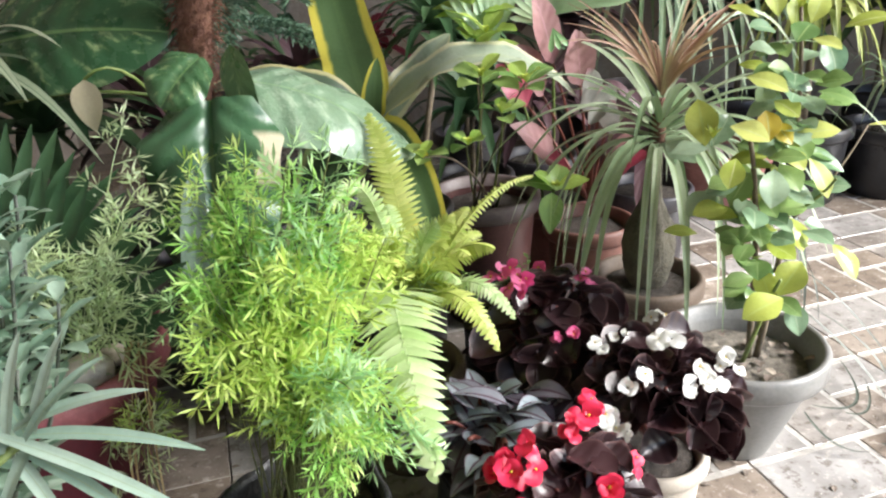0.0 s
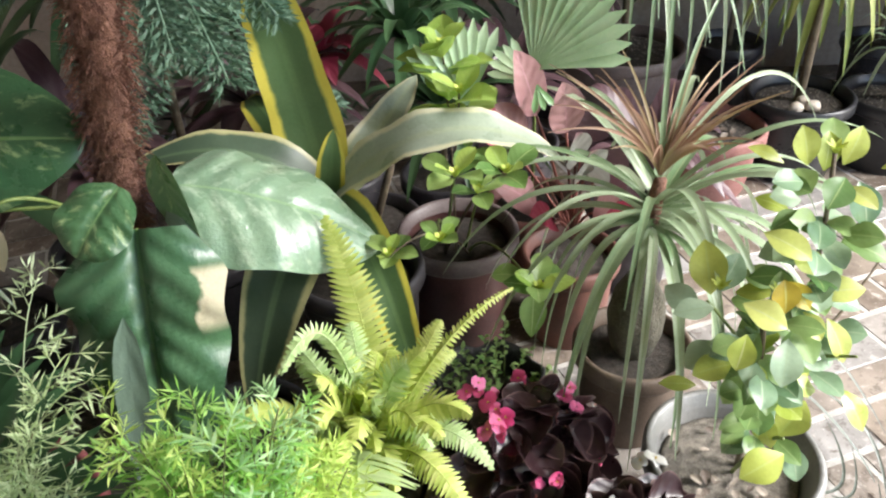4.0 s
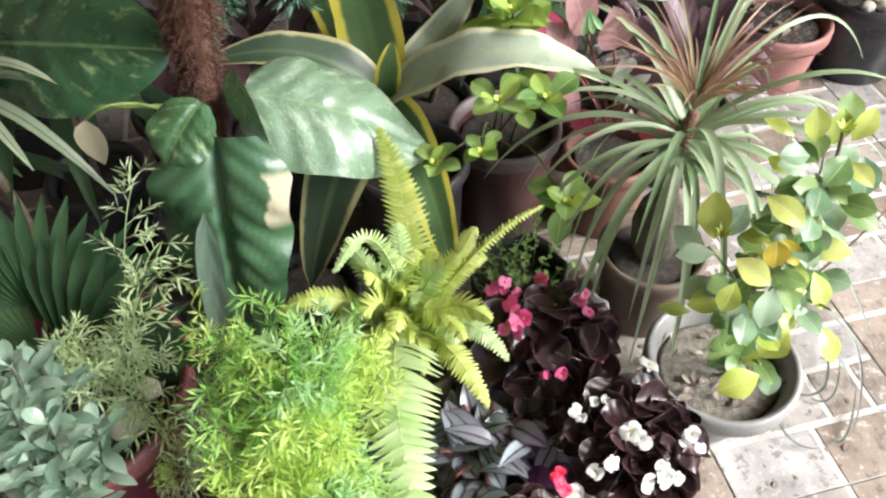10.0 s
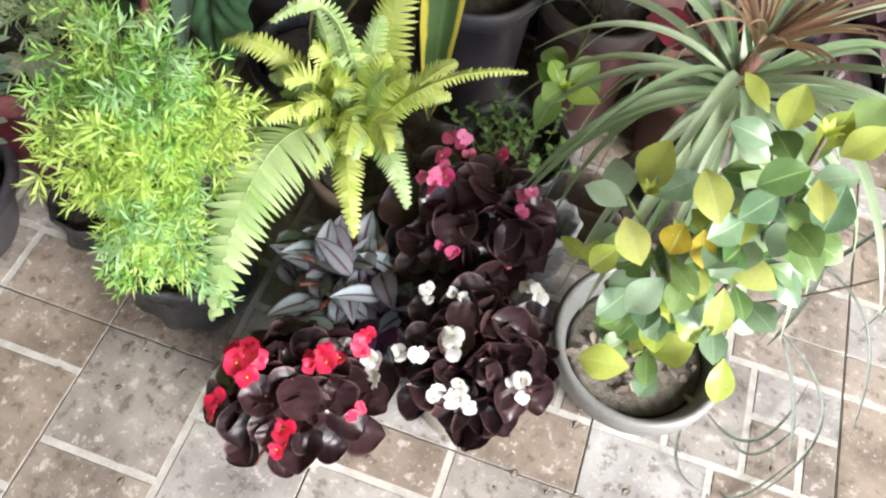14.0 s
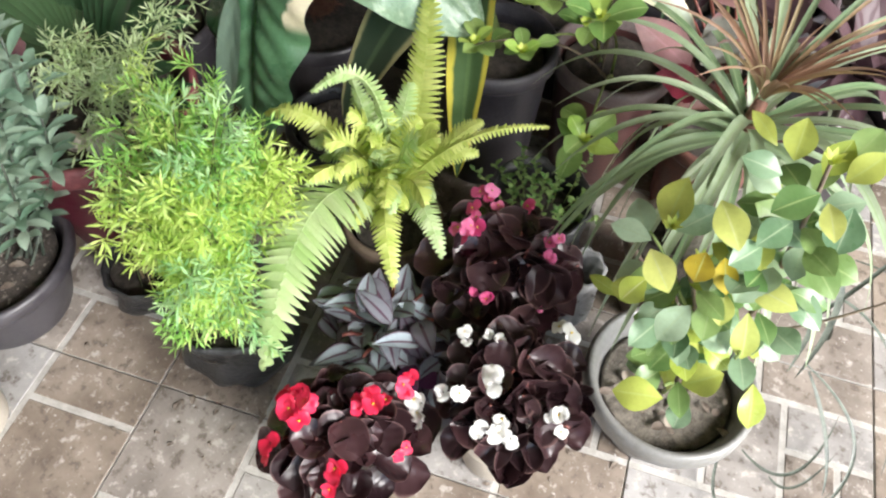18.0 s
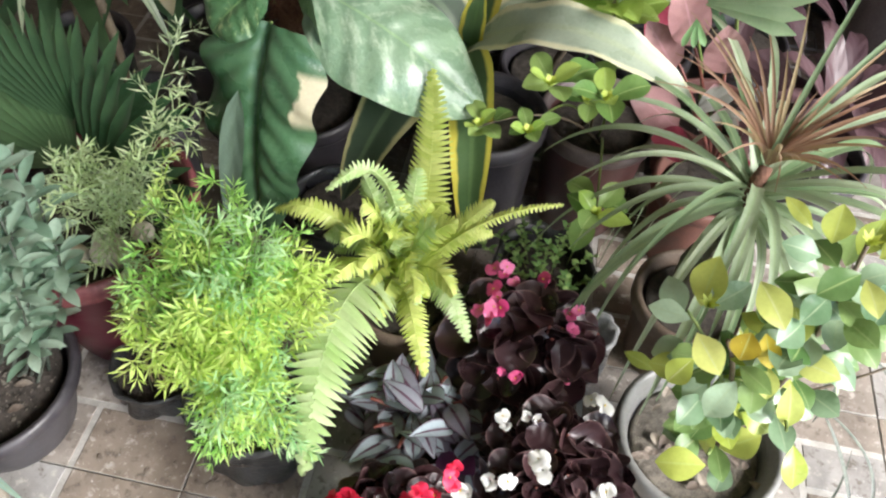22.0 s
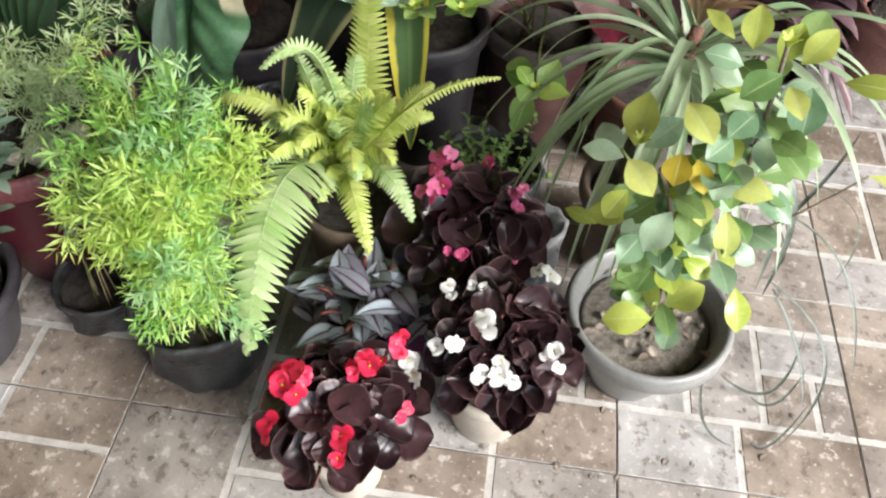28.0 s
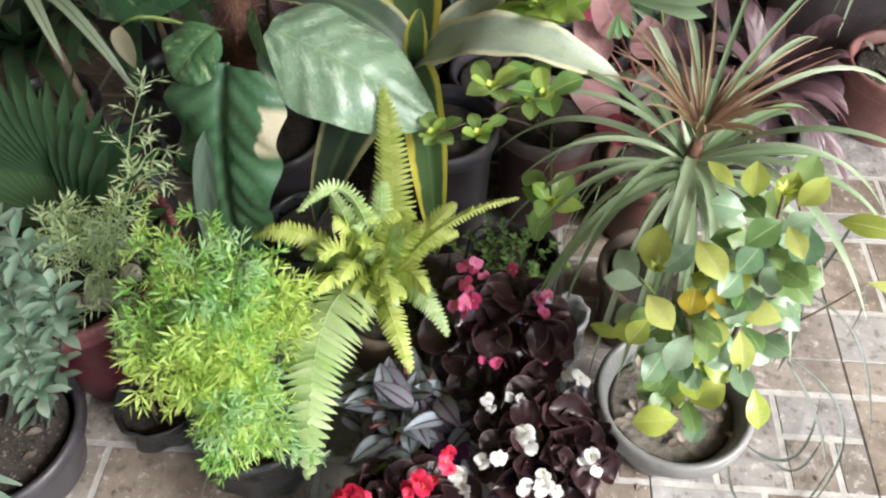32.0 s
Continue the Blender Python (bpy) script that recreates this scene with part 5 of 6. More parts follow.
def feather_palm(at):
    random.seed(121)
    plant = thing("parlour_palm", at, "grey-green palm with narrow arching leaflets in a beige pot", "palm")
    add_pot(plant, at, 0.07, 0.115, 0.05, M_BEIGE, 0.008, 0.022, 0.02)
    hub = Vector((-0.195, 0.615, 0.4))
    twig("stem", bez((at[0], at[1], 0.1), (-0.31, 0.57, 0.33), hub, 9), 0.004, 0.003, M_STEM, plant)
    tips = ((0.006, 0.025, 0.068), (0.034, 0.025, 0.068), (0.057, 0.022, 0.05), (0.085, 0.015, 0.03), (0.12, 0.0, -0.005), (0.128, -0.02, -0.05), (0.088, -0.02, -0.055), (0.04, -0.025, -0.065), (-0.015, -0.03, -0.06), (-0.06, -0.02, -0.02), (-0.055, 0.01, 0.035), (-0.025, 0.02, 0.06))
    for d in tips:
        t = hub + Vector(d)
        b = hub + Vector((random.uniform(-.01, .01), random.uniform(-.008, .008), random.uniform(-.01, .01)))
        m = Mesh()
        ribbon(m, bez(b, (b + t) / 2 + Vector((0, 0, 0.012)), t, 12), lambda s: 0.0048 * strap(s), (0, -0.5, 1), 5, 0.3)
        part("leaflet", m.done(), L_PALM, plant)
    for t in ((-0.38, 0.6, 0.22), (-0.36, 0.64, 0.17), (-0.42, 0.5, 0.25)):
        m = Mesh()
        ribbon(m, bez((at[0], at[1], 0.12), (at[0] * 0.6 + t[0] * 0.4, at[1], 0.3), t, 12), lambda s: 0.007 * strap(s), (0, -0.5, 1), 5, 0.3)
        part("leaflet", m.done(), L_PALM, plant)


feather_palm((-0.302, 0.558, 0))


def striped_dracaena(at):
    random.seed(131)
    plant = thing("ribbon_dracaena", at, "ribbon plant with white-striped arching leaves in a dark pot", "plant")
    add_pot(plant, at, 0.1, 0.2, 0.075, M_DARKPOT, 0.01, 0.03, 0.02)
    c = Vector((at[0], at[1], 0.53))
    twig("stem", [(at[0], at[1], 0.17), (at[0] + 0.01, at[1], 0.35), c], 0.008, 0.007, M_BARK, plant)
    for k in range(18):
        a = k * 2.39996
        ln = random.uniform(0.13, 0.21)
        o = Vector((math.cos(a), math.sin(a), 0))
        rise = 0.6 - k / 18
        blade(plant, c, c + o * ln * 0.5 + Vector((0, 0, ln * (0.4 + 0.5 * rise))), c + o * ln + Vector((0, 0, ln * (rise - 0.35))), 0.011, L_WSTRIPE, (0, 0, 1), 0.05, n=12)


striped_dracaena((-0.56, 1.16, 0))


# ---- the plants behind ----
def lit_fan_palm(at):
    random.seed(141)
    plant = thing("fan_palm", at, "young fan palm with pleated leaves coloured as lit in a terracotta pot", "palm")
    add_pot(plant, at, 0.09, 0.16, 0.07, M_TERRA, 0.01, 0.03, 0.02)
    hub = (0.2, 1.437, 0.548)
    fan_leaf(plant, hub, (-0.25, -0.8, 0.65), (0.6, 0.15, 0.8), 0.138, 0.8, 12, L_FANLIT, tips=0.93)
    fan_leaf(plant, (0.195, 1.435, 0.535), (0, -0.8, 0.65), (-0.7, 0.15, 0.6), 0.06, 0.5, 5, L_FANLIT)
    fan_leaf(plant, (0.205, 1.43, 0.53), (0, -0.8, 0.65), (0.2, -0.3, -0.6), 0.035, 0.4, 3, L_FANLIT)
    fan_leaf(plant, (0.115, 1.44, 0.5), (0.1, -0.85, 0.5), (-0.2, 0.1, 1), 0.115, 0.6, 9, L_FANLIT, tips=0.8)
    twig("leaf_stalk", bez((at[0] - 0.02, at[1], 0.14), (at[0] - 0.06, at[1] - 0.05, 0.42), (0.115, 1.44, 0.5), 8), 0.003, 0.002, M_STEM, plant)
    twig("leaf_stalk", bez((at[0], at[1], 0.14), (at[0], at[1] - 0.02, 0.45), hub, 8), 0.0035, 0.0025, M_STEM, plant)


lit_fan_palm((0.235, 1.755, 0))


def painted_leaf(at):
    random.seed(151)
    plant = thing("aglaonema_plant", at, "aglaonema with dusky pink and silvery leaves in a red clay pot", "plant")
    add_pot(plant, at, 0.085, 0.17, 0.065, M_RUST, 0.01, 0.028, 0.02)
    c = Vector((at[0], at[1], 0.2))
    spec = (((0.173, 1.41, 0.585), L_PINK, 0.026), ((0.24, 1.448, 0.525), L_PINK, 0.028), ((0.15, 1.42, 0.51), L_PINK, 0.026), ((0.275, 1.395, 0.45), L_GREYLEAF, 0.032), ((0.255, 1.4, 0.475), L_GREYLEAF, 0.024), ((0.3, 1.42, 0.42), L_GREYLEAF, 0.026), ((0.34, 1.5, 0.4), L_DUSK, 0.04), ((0.12, 1.54, 0.46), L_MAGENTA, 0.03), ((0.33, 1.43, 0.36), L_PINK, 0.026), ((0.14, 1.45, 0.38), L_PINK, 0.03), ((0.3, 1.6, 0.42), L_DUSK, 0.04), ((0.36, 1.43, 0.33), L_MAGENTA, 0.022), ((0.2, 1.43, 0.33), L_MAGENTA, 0.026))
    for t, mat, w in spec:
        b = c.lerp(Vector(t), 0.68 if t[2] > 0.41 else 0.45) + Vector((0, 0, 0.01))
        leaf("leaf", b, t, w, ovate, mat, plant, 0.12, (0, -0.7, 0.8), 10, 7, 0.2, 0.06, 2)
        twig("leaf_stalk", bez(c, c.lerp(b, 0.6) + Vector((0, 0, 0.02)), b, 5), 0.0028, 0.002, M_REDSTEM, plant)


painted_leaf((0.285, 1.57, 0))


def spiky_rosette(name, at, crown, count, length, half, material, label, pot, seed, category="plant", shape=strap, droop=0.55, pot_r=0.09, pot_h=0.18):
    random.seed(seed)
    plant = thing(name, at, label, category)
    add_pot(plant, at, pot_r, pot_h, pot_r * 0.75, pot, 0.01, 0.03, 0.02)
    c = Vector(crown)
    twig("stem", [(at[0], at[1], pot_h - 0.03), (Vector(at) + c) / 2 + Vector((0, 0, 0.02)), c], 0.008, 0.006, M_BARK, plant)
    for k in range(count):
        a = k * 2.39996
        q = k / count
        ln = length * random.uniform(0.75, 1.1)
        o = Vector((math.cos(a), math.sin(a), 0))
        blade(plant, c, c + o * ln * 0.45 + Vector((0, 0, ln * (0.75 - 0.6 * q))), c + o * ln * (0.6 + 0.35 * q) + Vector((0, 0, ln * (0.7 - 1.15 * q) - droop * 0.1 * ln)), half, material, (0, 0, 1), 0.04, n=10, shape=shape)
    return plant


spiky_rosette("cordyline_plant", (-0.06, 1.68, 0), (0.015, 1.73, 0.49), 40, 0.19, 0.012, L_FAN, "dark green spiky-leaved cordyline in a dark pot", M_DARKPOT, 161)
spiky_rosette("cordyline_plant", (-0.24, 1.72, 0), (-0.22, 1.66, 0.4), 26, 0.22, 0.022, L_DUSK, "dark purple broad-leaved cordyline in a dark pot", M_DARKPOT, 162)
spiky_rosette("croton_plant", (-0.14, 1.86, 0), (-0.13, 1.72, 0.46), 16, 0.15, 0.022, L_MAGENTA, "small magenta-leaved cordyline in a dark pot", M_DARKPOT, 163, shape=ovate)
spiky_rosette("bromeliad_plant", (0.07, 1.84, 0), (0.07, 1.85, 0.3), 30, 0.24, 0.014, L_DARKBLADE, "deep green grassy plant among the pots", M_DARKPOT, 164)
spiky_rosette("cordyline_plant", (-0.54, 1.62, 0), (-0.47, 1.56, 0.36), 28, 0.26, 0.022, L_DUSK, "dark purple broad-leaved cordyline in a dark pot", M_DARKPOT, 165)
spiky_rosette("bromeliad_plant", (-0.62, 1.42, 0), (-0.6, 1.4, 0.4), 36, 0.3, 0.016, L_DARKBLADE, "deep green grassy plant in a dark pot", M_DARKPOT, 166)
spiky_rosette("bromeliad_plant", (-0.3, 1.95, 0), (-0.3, 1.93, 0.35), 36, 0.3, 0.018, L_DARKBLADE, "deep green grassy plant in a dark pot", M_DARKPOT, 167)
spiky_rosette("cordyline_plant", (0.22, 1.96, 0), (0.2, 1.93, 0.3), 30, 0.22, 0.02, L_DUSK, "dark purple broad-leaved cordyline in a dark pot", M_DARKPOT, 168)

spiky_rosette("cordyline_plant", (0.42, 1.72, 0), (0.42, 1.7, 0.26), 30, 0.2, 0.02, L_DUSK, "low dark purple cordyline among the pots at the back", M_DARKPOT, 169)
spiky_rosette("bromeliad_plant", (0.05, 2.2, 0), (0.05, 2.2, 0.4), 40, 0.32, 0.02, L_DARKBLADE, "deep green grassy plant by the back wall", M_DARKPOT, 170)
spiky_rosette("cordyline_plant", (0.33, 2.5, 0), (0.33, 2.5, 0.4), 40, 0.3, 0.024, L_DUSK, "tall dark purple cordyline by the back wall", M_DARKPOT, 172)
spiky_rosette("bromeliad_plant", (0.82, 2.5, 0), (0.82, 2.5, 0.4), 40, 0.32, 0.02, L_DARKBLADE, "deep green grassy plant by the back wall", M_DARKPOT, 173)
spiky_rosette("bromeliad_plant", (1.2, 2.48, 0), (1.2, 2.48, 0.4), 40, 0.32, 0.02, L_DARKBLADE, "deep green grassy plant by the back wall", M_DARKPOT, 174)
spiky_rosette("bromeliad_plant", (-0.62, 2.1, 0), (-0.62, 2.1, 0.5), 44, 0.36, 0.022, L_DARKBLADE, "deep green grassy plant by the back wall", M_DARKPOT, 175)

spiky_rosette("bromeliad_plant", (-0.7, 1.0, 0), (-0.68, 1.0, 0.24), 30, 0.22, 0.016, L_DARKBLADE, "low deep green grassy plant in a dark pot", M_DARKPOT, 176)
spiky_rosette("bromeliad_plant", (-0.8, 1.26, 0), (-0.78, 1.26, 0.3), 34, 0.28, 0.018, L_DARKBLADE, "deep green grassy plant in a dark pot", M_DARKPOT, 177)
spiky_rosette("bromeliad_plant", (-0.9, 1.6, 0), (-0.88, 1.6, 0.4), 40, 0.34, 0.02, L_DARKBLADE, "deep green grassy plant in a dark pot", M_DARKPOT, 178)
random.seed(179)
add_pot(thing("plant_pot", (-0.185, 1.2, 0), "empty black plastic pot with dark soil", "pot"), (-0.185, 1.2, 0), 0.085, 0.17, 0.06, M_BLACK, 0.008, 0.025, 0.02)


def norfolk_pine(at):
    random.seed(171)
    plant = thing("norfolk_pine", at, "young norfolk pine with drooping blue-green branches in a dark pot", "conifer")
    add_pot(plant, at, 0.1, 0.2, 0.075, M_DARKPOT, 0.01, 0.03, 0.02)
    twig("trunk", [(at[0], at[1], 0.17), (at[0] + 0.005, at[1], 0.55), (at[0], at[1], 0.98)], 0.009, 0.004, M_BARK, plant)
    goals = [((-0.15, 1.3, 0.605), 0.76), ((-0.2, 1.29, 0.64), 0.78), ((-0.19, 1.36, 0.64), 0.8), ((-0.27, 1.28, 0.7), 0.84), ((-0.2, 1.34, 0.72), 0.86)]
    for k in range(12):
        a = k * 2.39996
        goals.append(((at[0] + 0.25 * math.cos(a), at[1] + 0.22 * math.sin(a), 0.45 + 0.035 * k), 0.55 + 0.035 * k))
    for t, z0 in goals:
        b, t = Vector((at[0], at[1], z0)), Vector(t)
        pts = bez(b, (b + t) / 2 + Vector((0, 0, 0.06)), t, 26)
        m = Mesh()
        tube(m, pts, (0.003, 0.0015), 5)
        for i in range(2, 26):
            tan = (pts[i] - pts[i - 1]).normalized()
            side = tan.cross(Vector((0, 0, 1))).normalized()
            ln = 0.075 * (1 - (i / 26) ** 3) + 0.012
            for sg in (-1, 1):
                d = (side * sg + tan * 0.7 + Vector((0, 0, -0.25))).normalized()
                tw = bez(pts[i], pts[i] + d * ln * 0.5 + Vector((0, 0, 0.006)), pts[i] + d * ln, 6)
                for j in range(5):
                    for _ in range(5):
                        r = Vector((random.gauss(0, 1), random.gauss(0, 1), random.gauss(0, 1))).normalized()
                        c = tw[j].lerp(tw[j + 1], random.random())
                        e = c + (d * 0.9 + r * 0.7).normalized() * 0.016
                        w = d.cross(r).normalized() * 0.0024
                        f = len(m.v)
                        m.v += [c + w, e, c - w]
                        m.uv += [(0, 1), (1, 0.5), (0, 0)]
                        m.f.append((f, f + 1, f + 2))
        part("branch", m.done(), L_NORF, plant)


norfolk_pine((-0.33, 1.57, 0))


# ---- pots at the back ----
def spent_pot(at):
    random.seed(181)
    plant = thing("clay_pot", at, "dusty pink clay pot with bare stalks and dry soil", "pot")
    add_pot(plant, at, 0.113, 0.155, 0.082, M_TERRA, 0.012, 0.035, 0.02, rim_label="thick chalky rim")
    for k in range(14):
        a, r = random.uniform(0, 6.28), random.uniform(0.01, 0.08)
        b = Vector((at[0] + r * math.cos(a), at[1] + r * math.sin(a), 0.14))
        leaf("fallen_leaf", b, b + Vector((random.uniform(-.03, .03), random.uniform(-.03, .03), 0.005)), 0.007, obovate, M_DEBRIS, plant, 0.1, n=6, nv=3, fold=0.3)


spent_pot((0.665, 2.06, 0))


def grass_pot(at, r, h, pot, label, crown_z, count, length, half, mat, seed, lean=(0, 0), name="spider_plant", hang=()):
    random.seed(seed)
    plant = thing(name, at, label, "plant")
    add_pot(plant, at, r, h, r * 0.78, pot, 0.01, 0.03, 0.025)
    c = Vector((at[0], at[1], crown_z))
    if crown_z > h + 0.05:
        twig("stem", [(at[0], at[1], h - 0.03), (at[0], at[1], (h + crown_z) / 2), c], 0.01, 0.008, M_BARK, plant)
    for k in range(count):
        a = k * 2.39996
        ln = length * random.uniform(0.7, 1.15)
        o = Vector((math.cos(a) + lean[0], math.sin(a) + lean[1], 0)) * 0.8
        q = k / count
        t = c + o * ln * (0.75) + Vector((0, 0, ln * (0.35 - 1.0 * q)))
        t.z = max(t.z, 0.04)
        m = Mesh()
        ribbon(m, bez(c, c + o * ln * 0.5 + Vector((0, 0, ln * (0.75 - 0.4 * q))), t, 12), lambda s: half * strap(s), (0, 0, 1), 3, 0.3)
        part("leaf", m.done(), mat, plant)
    for top, tip in hang:
        m = Mesh()
        ribbon(m, bez(c, Vector(top) + Vector((0, 0, 0.12)), tip, 16), lambda s: half * 1.15 * strap(s), (0, -1, 0.3), 3, 0.3)
        part("leaf", m.done(), mat, plant, "long hanging leaf")
    return plant


HANG = [((0.52 + 0.035 * k, 2.12 - 0.01 * (k % 3), 0.62 + 0.03 * (k % 2)), (0.5 + 0.04 * k, 2.05 + 0.02 * (k % 2), 0.22 + 0.035 * (k % 4))) for k in range(9)]
grass_pot((0.87, 2.13, 0), 0.118, 0.19, M_BLACK, "black plastic pot with a strap-leaved plant and white pebbles", 0.42, 44, 0.28, 0.01, L_STRAPLIME, 191, name="strap_leaf_plant")
grass_pot((1.1, 2.16, 0), 0.118, 0.17, M_BLACK, "black plastic pot with a grassy plant", 0.24, 20, 0.24, 0.006, L_PONY, 192, name="grass_plant")
grass_pot((0.5, 2.31, 0), 0.15, 0.25, M_BOWL, "wide brown-grey bowl with a trailing spider plant", 0.5, 54, 0.36, 0.0065, L_PONY, 193, (0.25, -0.7), hang=HANG)
pebble((0.84, 2.07, 0.18), 0.016, 4)
pebble((0.88, 2.08, 0.178), 0.018, 5)
pebble((0.87, 2.11, 0.178), 0.015, 6)


# ---- dark strap leaves that trail on the tiles beside the grey pot ----
def trailing_leaves():
    random.seed(201)
    at = (0.5, 1.27, 0.0)
    plant = thing("trailing_grass", at, "dark wiry leaves arching onto the tiles beside the grey pot", "plant")
    for base, mid, tip, w in TRAILS:
        m = Mesh()
        ribbon(m, bez(base, mid, tip, 22), lambda s: w * strap(s), (0, 0, 1), 3, 0.4)
        part("leaf", m.done(), M_ROOT, plant)


TRAILS = (
    ((0.505, 1.351, 0.2), (0.689, 1.49, 0.095), (0.73, 1.284, 0.01), 0.0036),
    ((0.572, 1.29, 0.12), (0.654, 1.255, 0.055), (0.676, 1.204, 0.01), 0.0034),
    ((0.56, 1.283, 0.14), (0.748, 1.324, 0.025), (0.659, 1.128, 0.01), 0.003),
    ((0.56, 1.19, 0.02), (0.656, 1.154, 0.01), (0.649, 1.325, 0.02), 0.0026),
    ((0.537, 1.16, 0.03), (0.55, 1.086, 0.01), (0.603, 1.097, 0.01), 0.0024),
    ((0.546, 1.43, 0.2), (0.71, 1.577, 0.095), (0.675, 1.46, 0.01), 0.0026),
    ((0.543, 1.377, 0.16), (0.604, 1.436, 0.035), (0.577, 1.419, 0.01), 0.0028),
    ((0.607, 1.184, 0.01), (0.646, 1.16, 0.009), (0.665, 1.261, 0.02), 0.0022),
    ((0.624, 1.114, 0.01), (0.647, 1.092, 0.009), (0.683, 1.214, 0.012), 0.0022),
    ((0.532, 1.297, 0.2), (0.58, 1.392, 0.25), (0.587, 1.443, 0.3), 0.003),
    ((0.47, 1.33, 0.3), (0.56, 1.3, 0.34), (0.56, 1.26, 0.13), 0.0062),
    ((0.46, 1.34, 0.3), (0.53, 1.26, 0.36), (0.545, 1.24, 0.16), 0.0066))
trailing_leaves()


# ---- low weed in a bag between the pots ----
def low_weed(at):
    random.seed(211)
    plant = thing("small_weed", at, "small-leaved green weed in a black nursery bag", "plant")
    add_bag(plant, at, 0.075, 0.15, 8)
    for k in range(26):
        a, q = k * 2.39996, math.sqrt((k + 0.5) / 26)
        b = Vector((at[0] + 0.05 * q * math.cos(a), at[1] + 0.05 * q * math.sin(a), 0.115))
        t = b + Vector((0.035 * q * math.cos(a) + random.gauss(0, 0.012), 0.035 * q * math.sin(a) + random.gauss(0, 0.012), random.uniform(0.03, 0.07)))
        pts = bez(b, (b + t) / 2 + Vector((0, 0, 0.012)), t, 7)
        twig("stem", pts, 0.0009, 0.0006, M_STEM, plant, n=4)
        for j in range(2, 7):
            for sg in (0, math.pi):
                an = j * 1.05 + k + sg
                d = Vector((math.cos(an), math.sin(an), 0.35)).normalized()
                leaf("leaf", pts[j], pts[j] + d * random.uniform(0.009, 0.015), 0.0035, ovate, L_CITRUS, plant, 0.1, n=5, nv=3)


low_weed((0.135, 1.285, 0))


# ---- odds and ends ----
def milky_bag(at):
    bag = thing("plastic_bag", at, "crumpled milky plastic bag wedged between the pots", "bag")
    m = Mesh()
    lathe(m, [(0.026, 0.0), (0.032, 0.01), (0.034, 0.05), (0.03, 0.09), (0.036, 0.125), (0.03, 0.128), (0.024, 0.09), (0.02, 0.05)], at, 40, 0.012, False, 9)
    m.f.append(tuple(range(39, -1, -1)))
    part("crumpled_wall", m.done(), M_PALEBAG, bag)


milky_bag((0.245, 1.235, 0))


def flakes():
    """Dry petals, crumbs and bits of leaf that lie about on the tiles."""
    random.seed(221)
    m = Mesh()
    for k in range(170):
        if k < 60:
            x, y = -0.11 + random.gauss(0, 0.09), 0.8 + random.gauss(0, 0.05)
        elif k < 120:
            x, y = 0.45 + random.gauss(0, 0.22), 0.98 + random.gauss(0, 0.14)
        else:
            x, y = random.uniform(-0.5, 0.9), random.uniform(0.5, 1.3)
        a, s = random.uniform(0, 6.28), random.uniform(0.0012, 0.0045)
        d = Vector((math.cos(a), math.sin(a), 0))
        b = Vector((x, y, 0.0008))
        ribbon(m, bez(b - d * s * 1.8, b + Vector((0, 0, s * 0.7)), b + d * s * 1.8, 4), lambda q: s * ovate(q), (0, 0, 1), 3, 0.2)
    me = bpy.data.meshes.new("flakes")
    me.from_pydata([tuple(v) for v in m.v], [], m.f)
    me.materials.append(M_DEBRIS)
    tagged(new("flakes", me), "dry petals and crumbs scattered on the tiles", "litter", kind="stuff")


flakes()

# ---- floor tiles: a tile, its pale mortar, and the printed blocks that stand proud of it ----
BLOCKS = (
    ((0, 0.5, 0, 0.3), (0.5, 1, 0, 0.3), (0, 0.3, 0.3, 0.8), (0.3, 0.62, 0.3, 0.8), (0.62, 0.85, 0.3, 0.57), (0.85, 1, 0.3, 0.57), (0.62, 1, 0.57, 0.8), (0, 0.5, 0.8, 1), (0.5, 1, 0.8, 1)),
    ((0, 0.5, 0.5, 1), (0.5, 1, 0.78, 1), (0.5, 1, 0.3, 0.78), (0, 0.5, 0, 0.5), (0.5, 1, 0, 0.3)),
    ((0, 0.5, 0.78, 1), (0, 0.5, 0.3, 0.78), (0.5, 1, 0.42, 1), (0.5, 1, 0, 0.42), (0, 0.5, 0, 0.3)),
    ((0, 0.5, 0.42, 1), (0.5, 1, 0.3, 1), (0, 0.5, 0, 0.42), (0.5, 1, 0, 0.3)))
TILE_MESH = {}


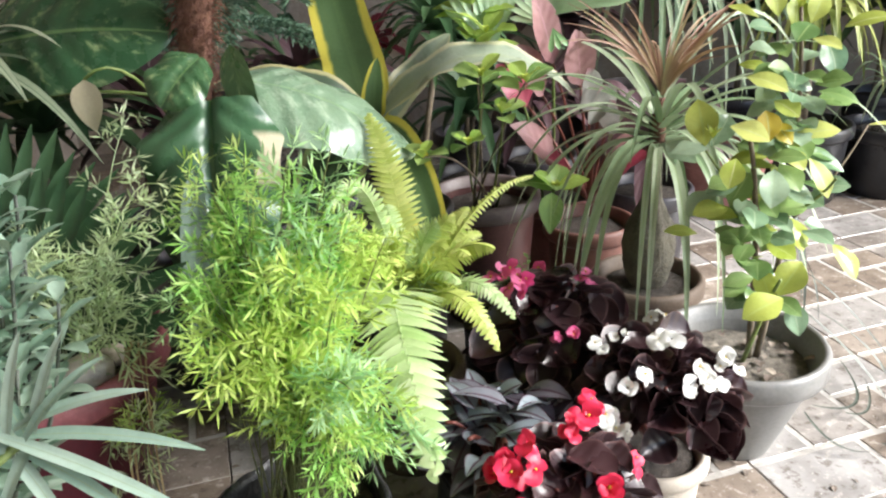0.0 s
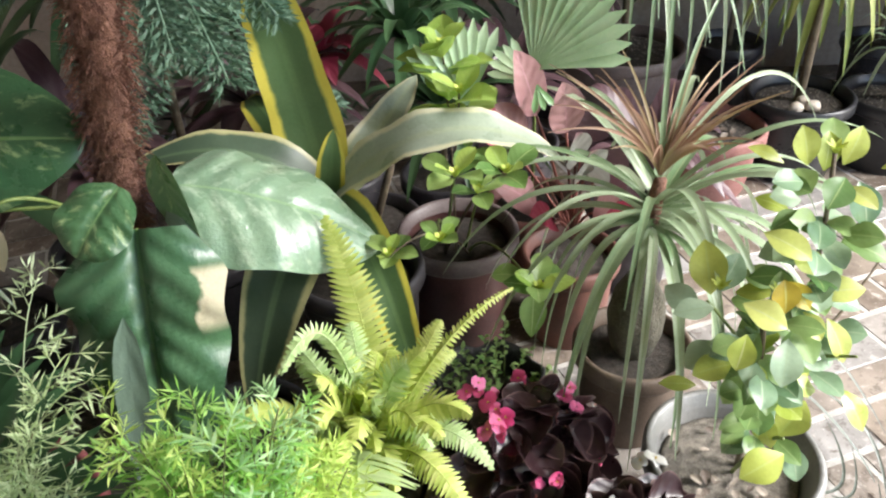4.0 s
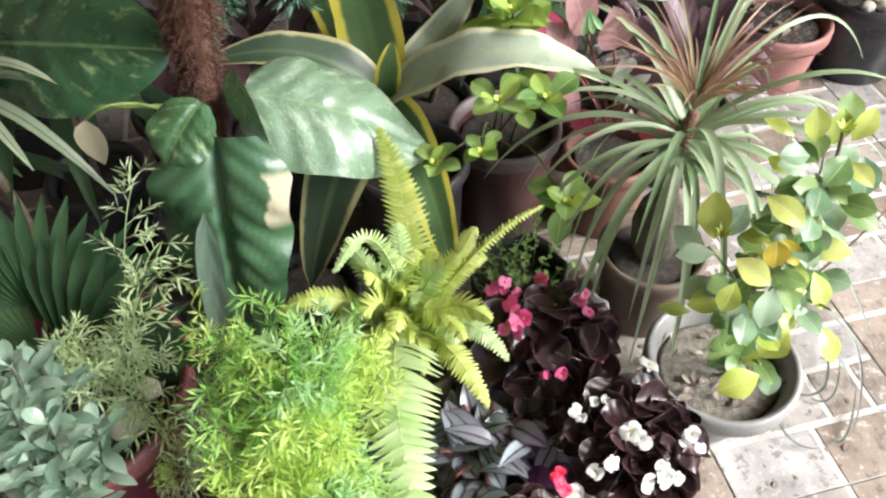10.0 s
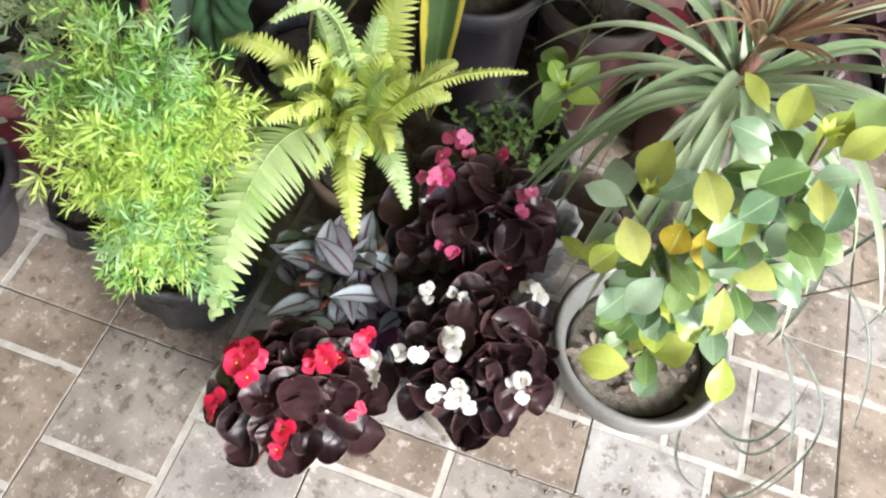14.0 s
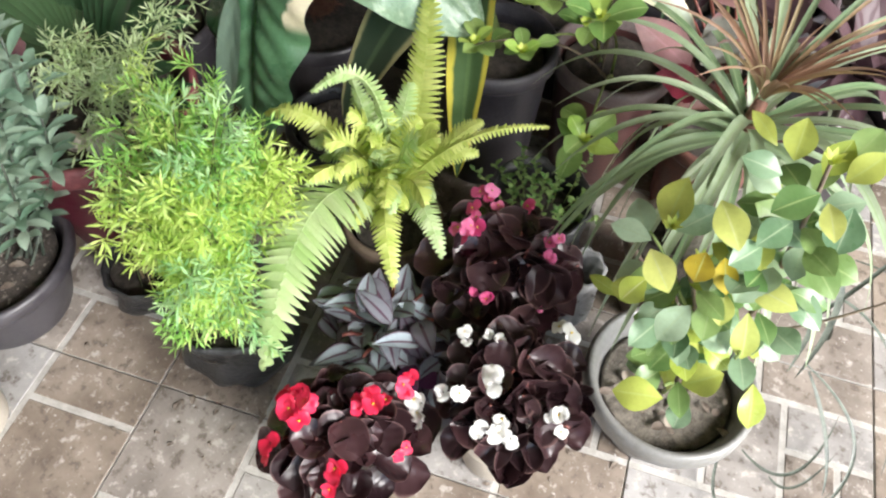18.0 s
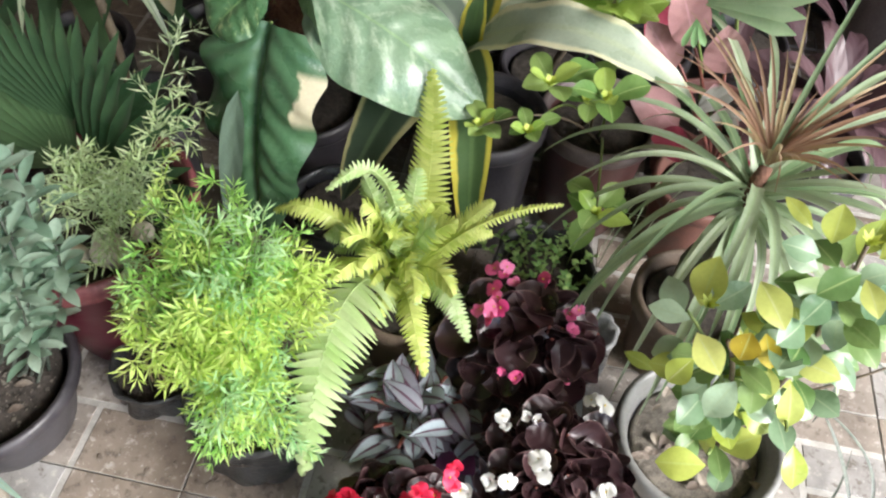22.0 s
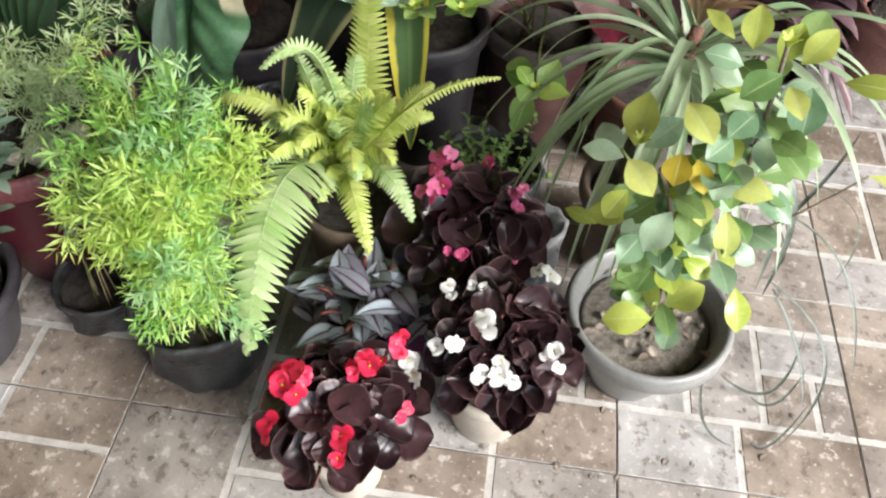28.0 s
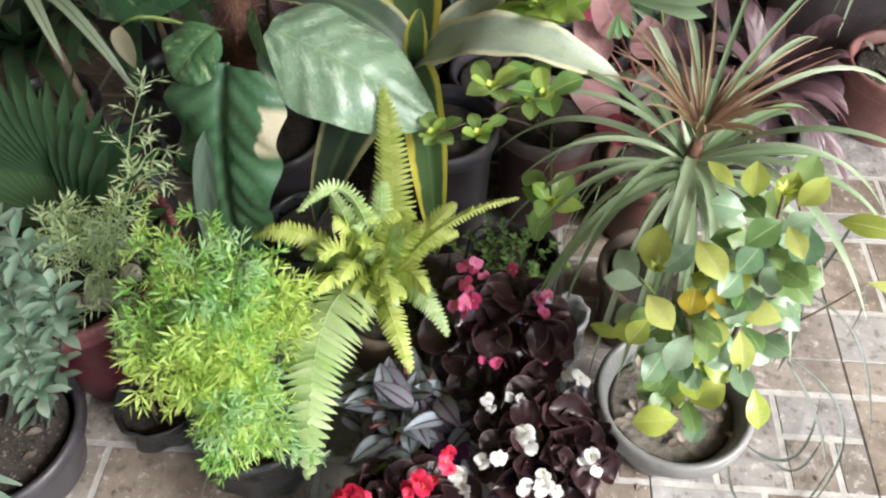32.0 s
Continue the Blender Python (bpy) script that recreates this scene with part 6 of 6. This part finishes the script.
def tile_mesh(key, m, material):
    if key not in TILE_MESH:
        me = bpy.data.meshes.new(key)
        me.from_pydata([tuple(v) for v in m.v], [], m.f)
        me.materials.append(material)
        TILE_MESH[key] = me
    return TILE_MESH[key]


def kind_of(iu, iv):
    if iv < 0:
        return 2 if iu == -1 else 3 if iu == 0 else 1 if iu < -1 else (iu + iv) % 4
    return 0 if iu >= 0 or iu % 2 else 1


def block_bounds(kind, k):
    u0, u1, v0, v1 = BLOCKS[kind][k]
    g, e = 0.005, 0.0014
    return (u0 * TILE + (e if u0 == 0 else g), u1 * TILE - (e if u1 == 1 else g), v0 * TILE + (e if v0 == 0 else g), v1 * TILE - (e if v1 == 1 else g))


turn = Matrix.Rotation(FLOOR_TURN, 4, "Z")
far = Mesh()
for iu in range(-9, 12):
    for iv in range(-10, 12):
        o = FLOOR_AT + FU * (iu * TILE) + FV * (iv * TILE)
        if not (-1.25 < o.x < 4.5 and -2.5 < o.y < 2.35):
            continue
        if -4 <= iu <= 3 and -2 <= iv <= 4:
            ob = new("tile", tile_mesh("tile", slab(0.001, TILE - 0.001, 0.001, TILE - 0.001, -0.006, -0.0012, 0.0008), M_MORTAR))
            ob.matrix_world = Matrix.Translation(o) @ turn
            ob.parent = floor
            kd = kind_of(iu, iv)
            for k in range(len(BLOCKS[kd])):
                b = new("stone_block", tile_mesh("block%d_%d" % (kd, k), slab(*block_bounds(kd, k), -0.0014, 0.0, 0.0008), M_BLOCK))
                b.parent = ob
        else:
            for bounds, z0, z1 in [((0.001, TILE - 0.001, 0.001, TILE - 0.001), -0.006, -0.0012)] + [(block_bounds(0, k), -0.0014, 0.0) for k in range(len(BLOCKS[0]))]:
                s = slab(*bounds, z0, z1)
                f0 = len(far.v)
                far.v += [o + FU * v.x + FV * v.y + Vector((0, 0, v.z)) for v in s.v]
                far.f += [tuple(i + f0 for i in f) for f in s.f]
me = bpy.data.meshes.new("far_tiles")
me.from_pydata([tuple(v) for v in far.v], [], far.f)
me.materials.append(M_BLOCK)
ob = new("far_tiles", me)
ob.parent = floor
tagged(ob, kind="stuff")
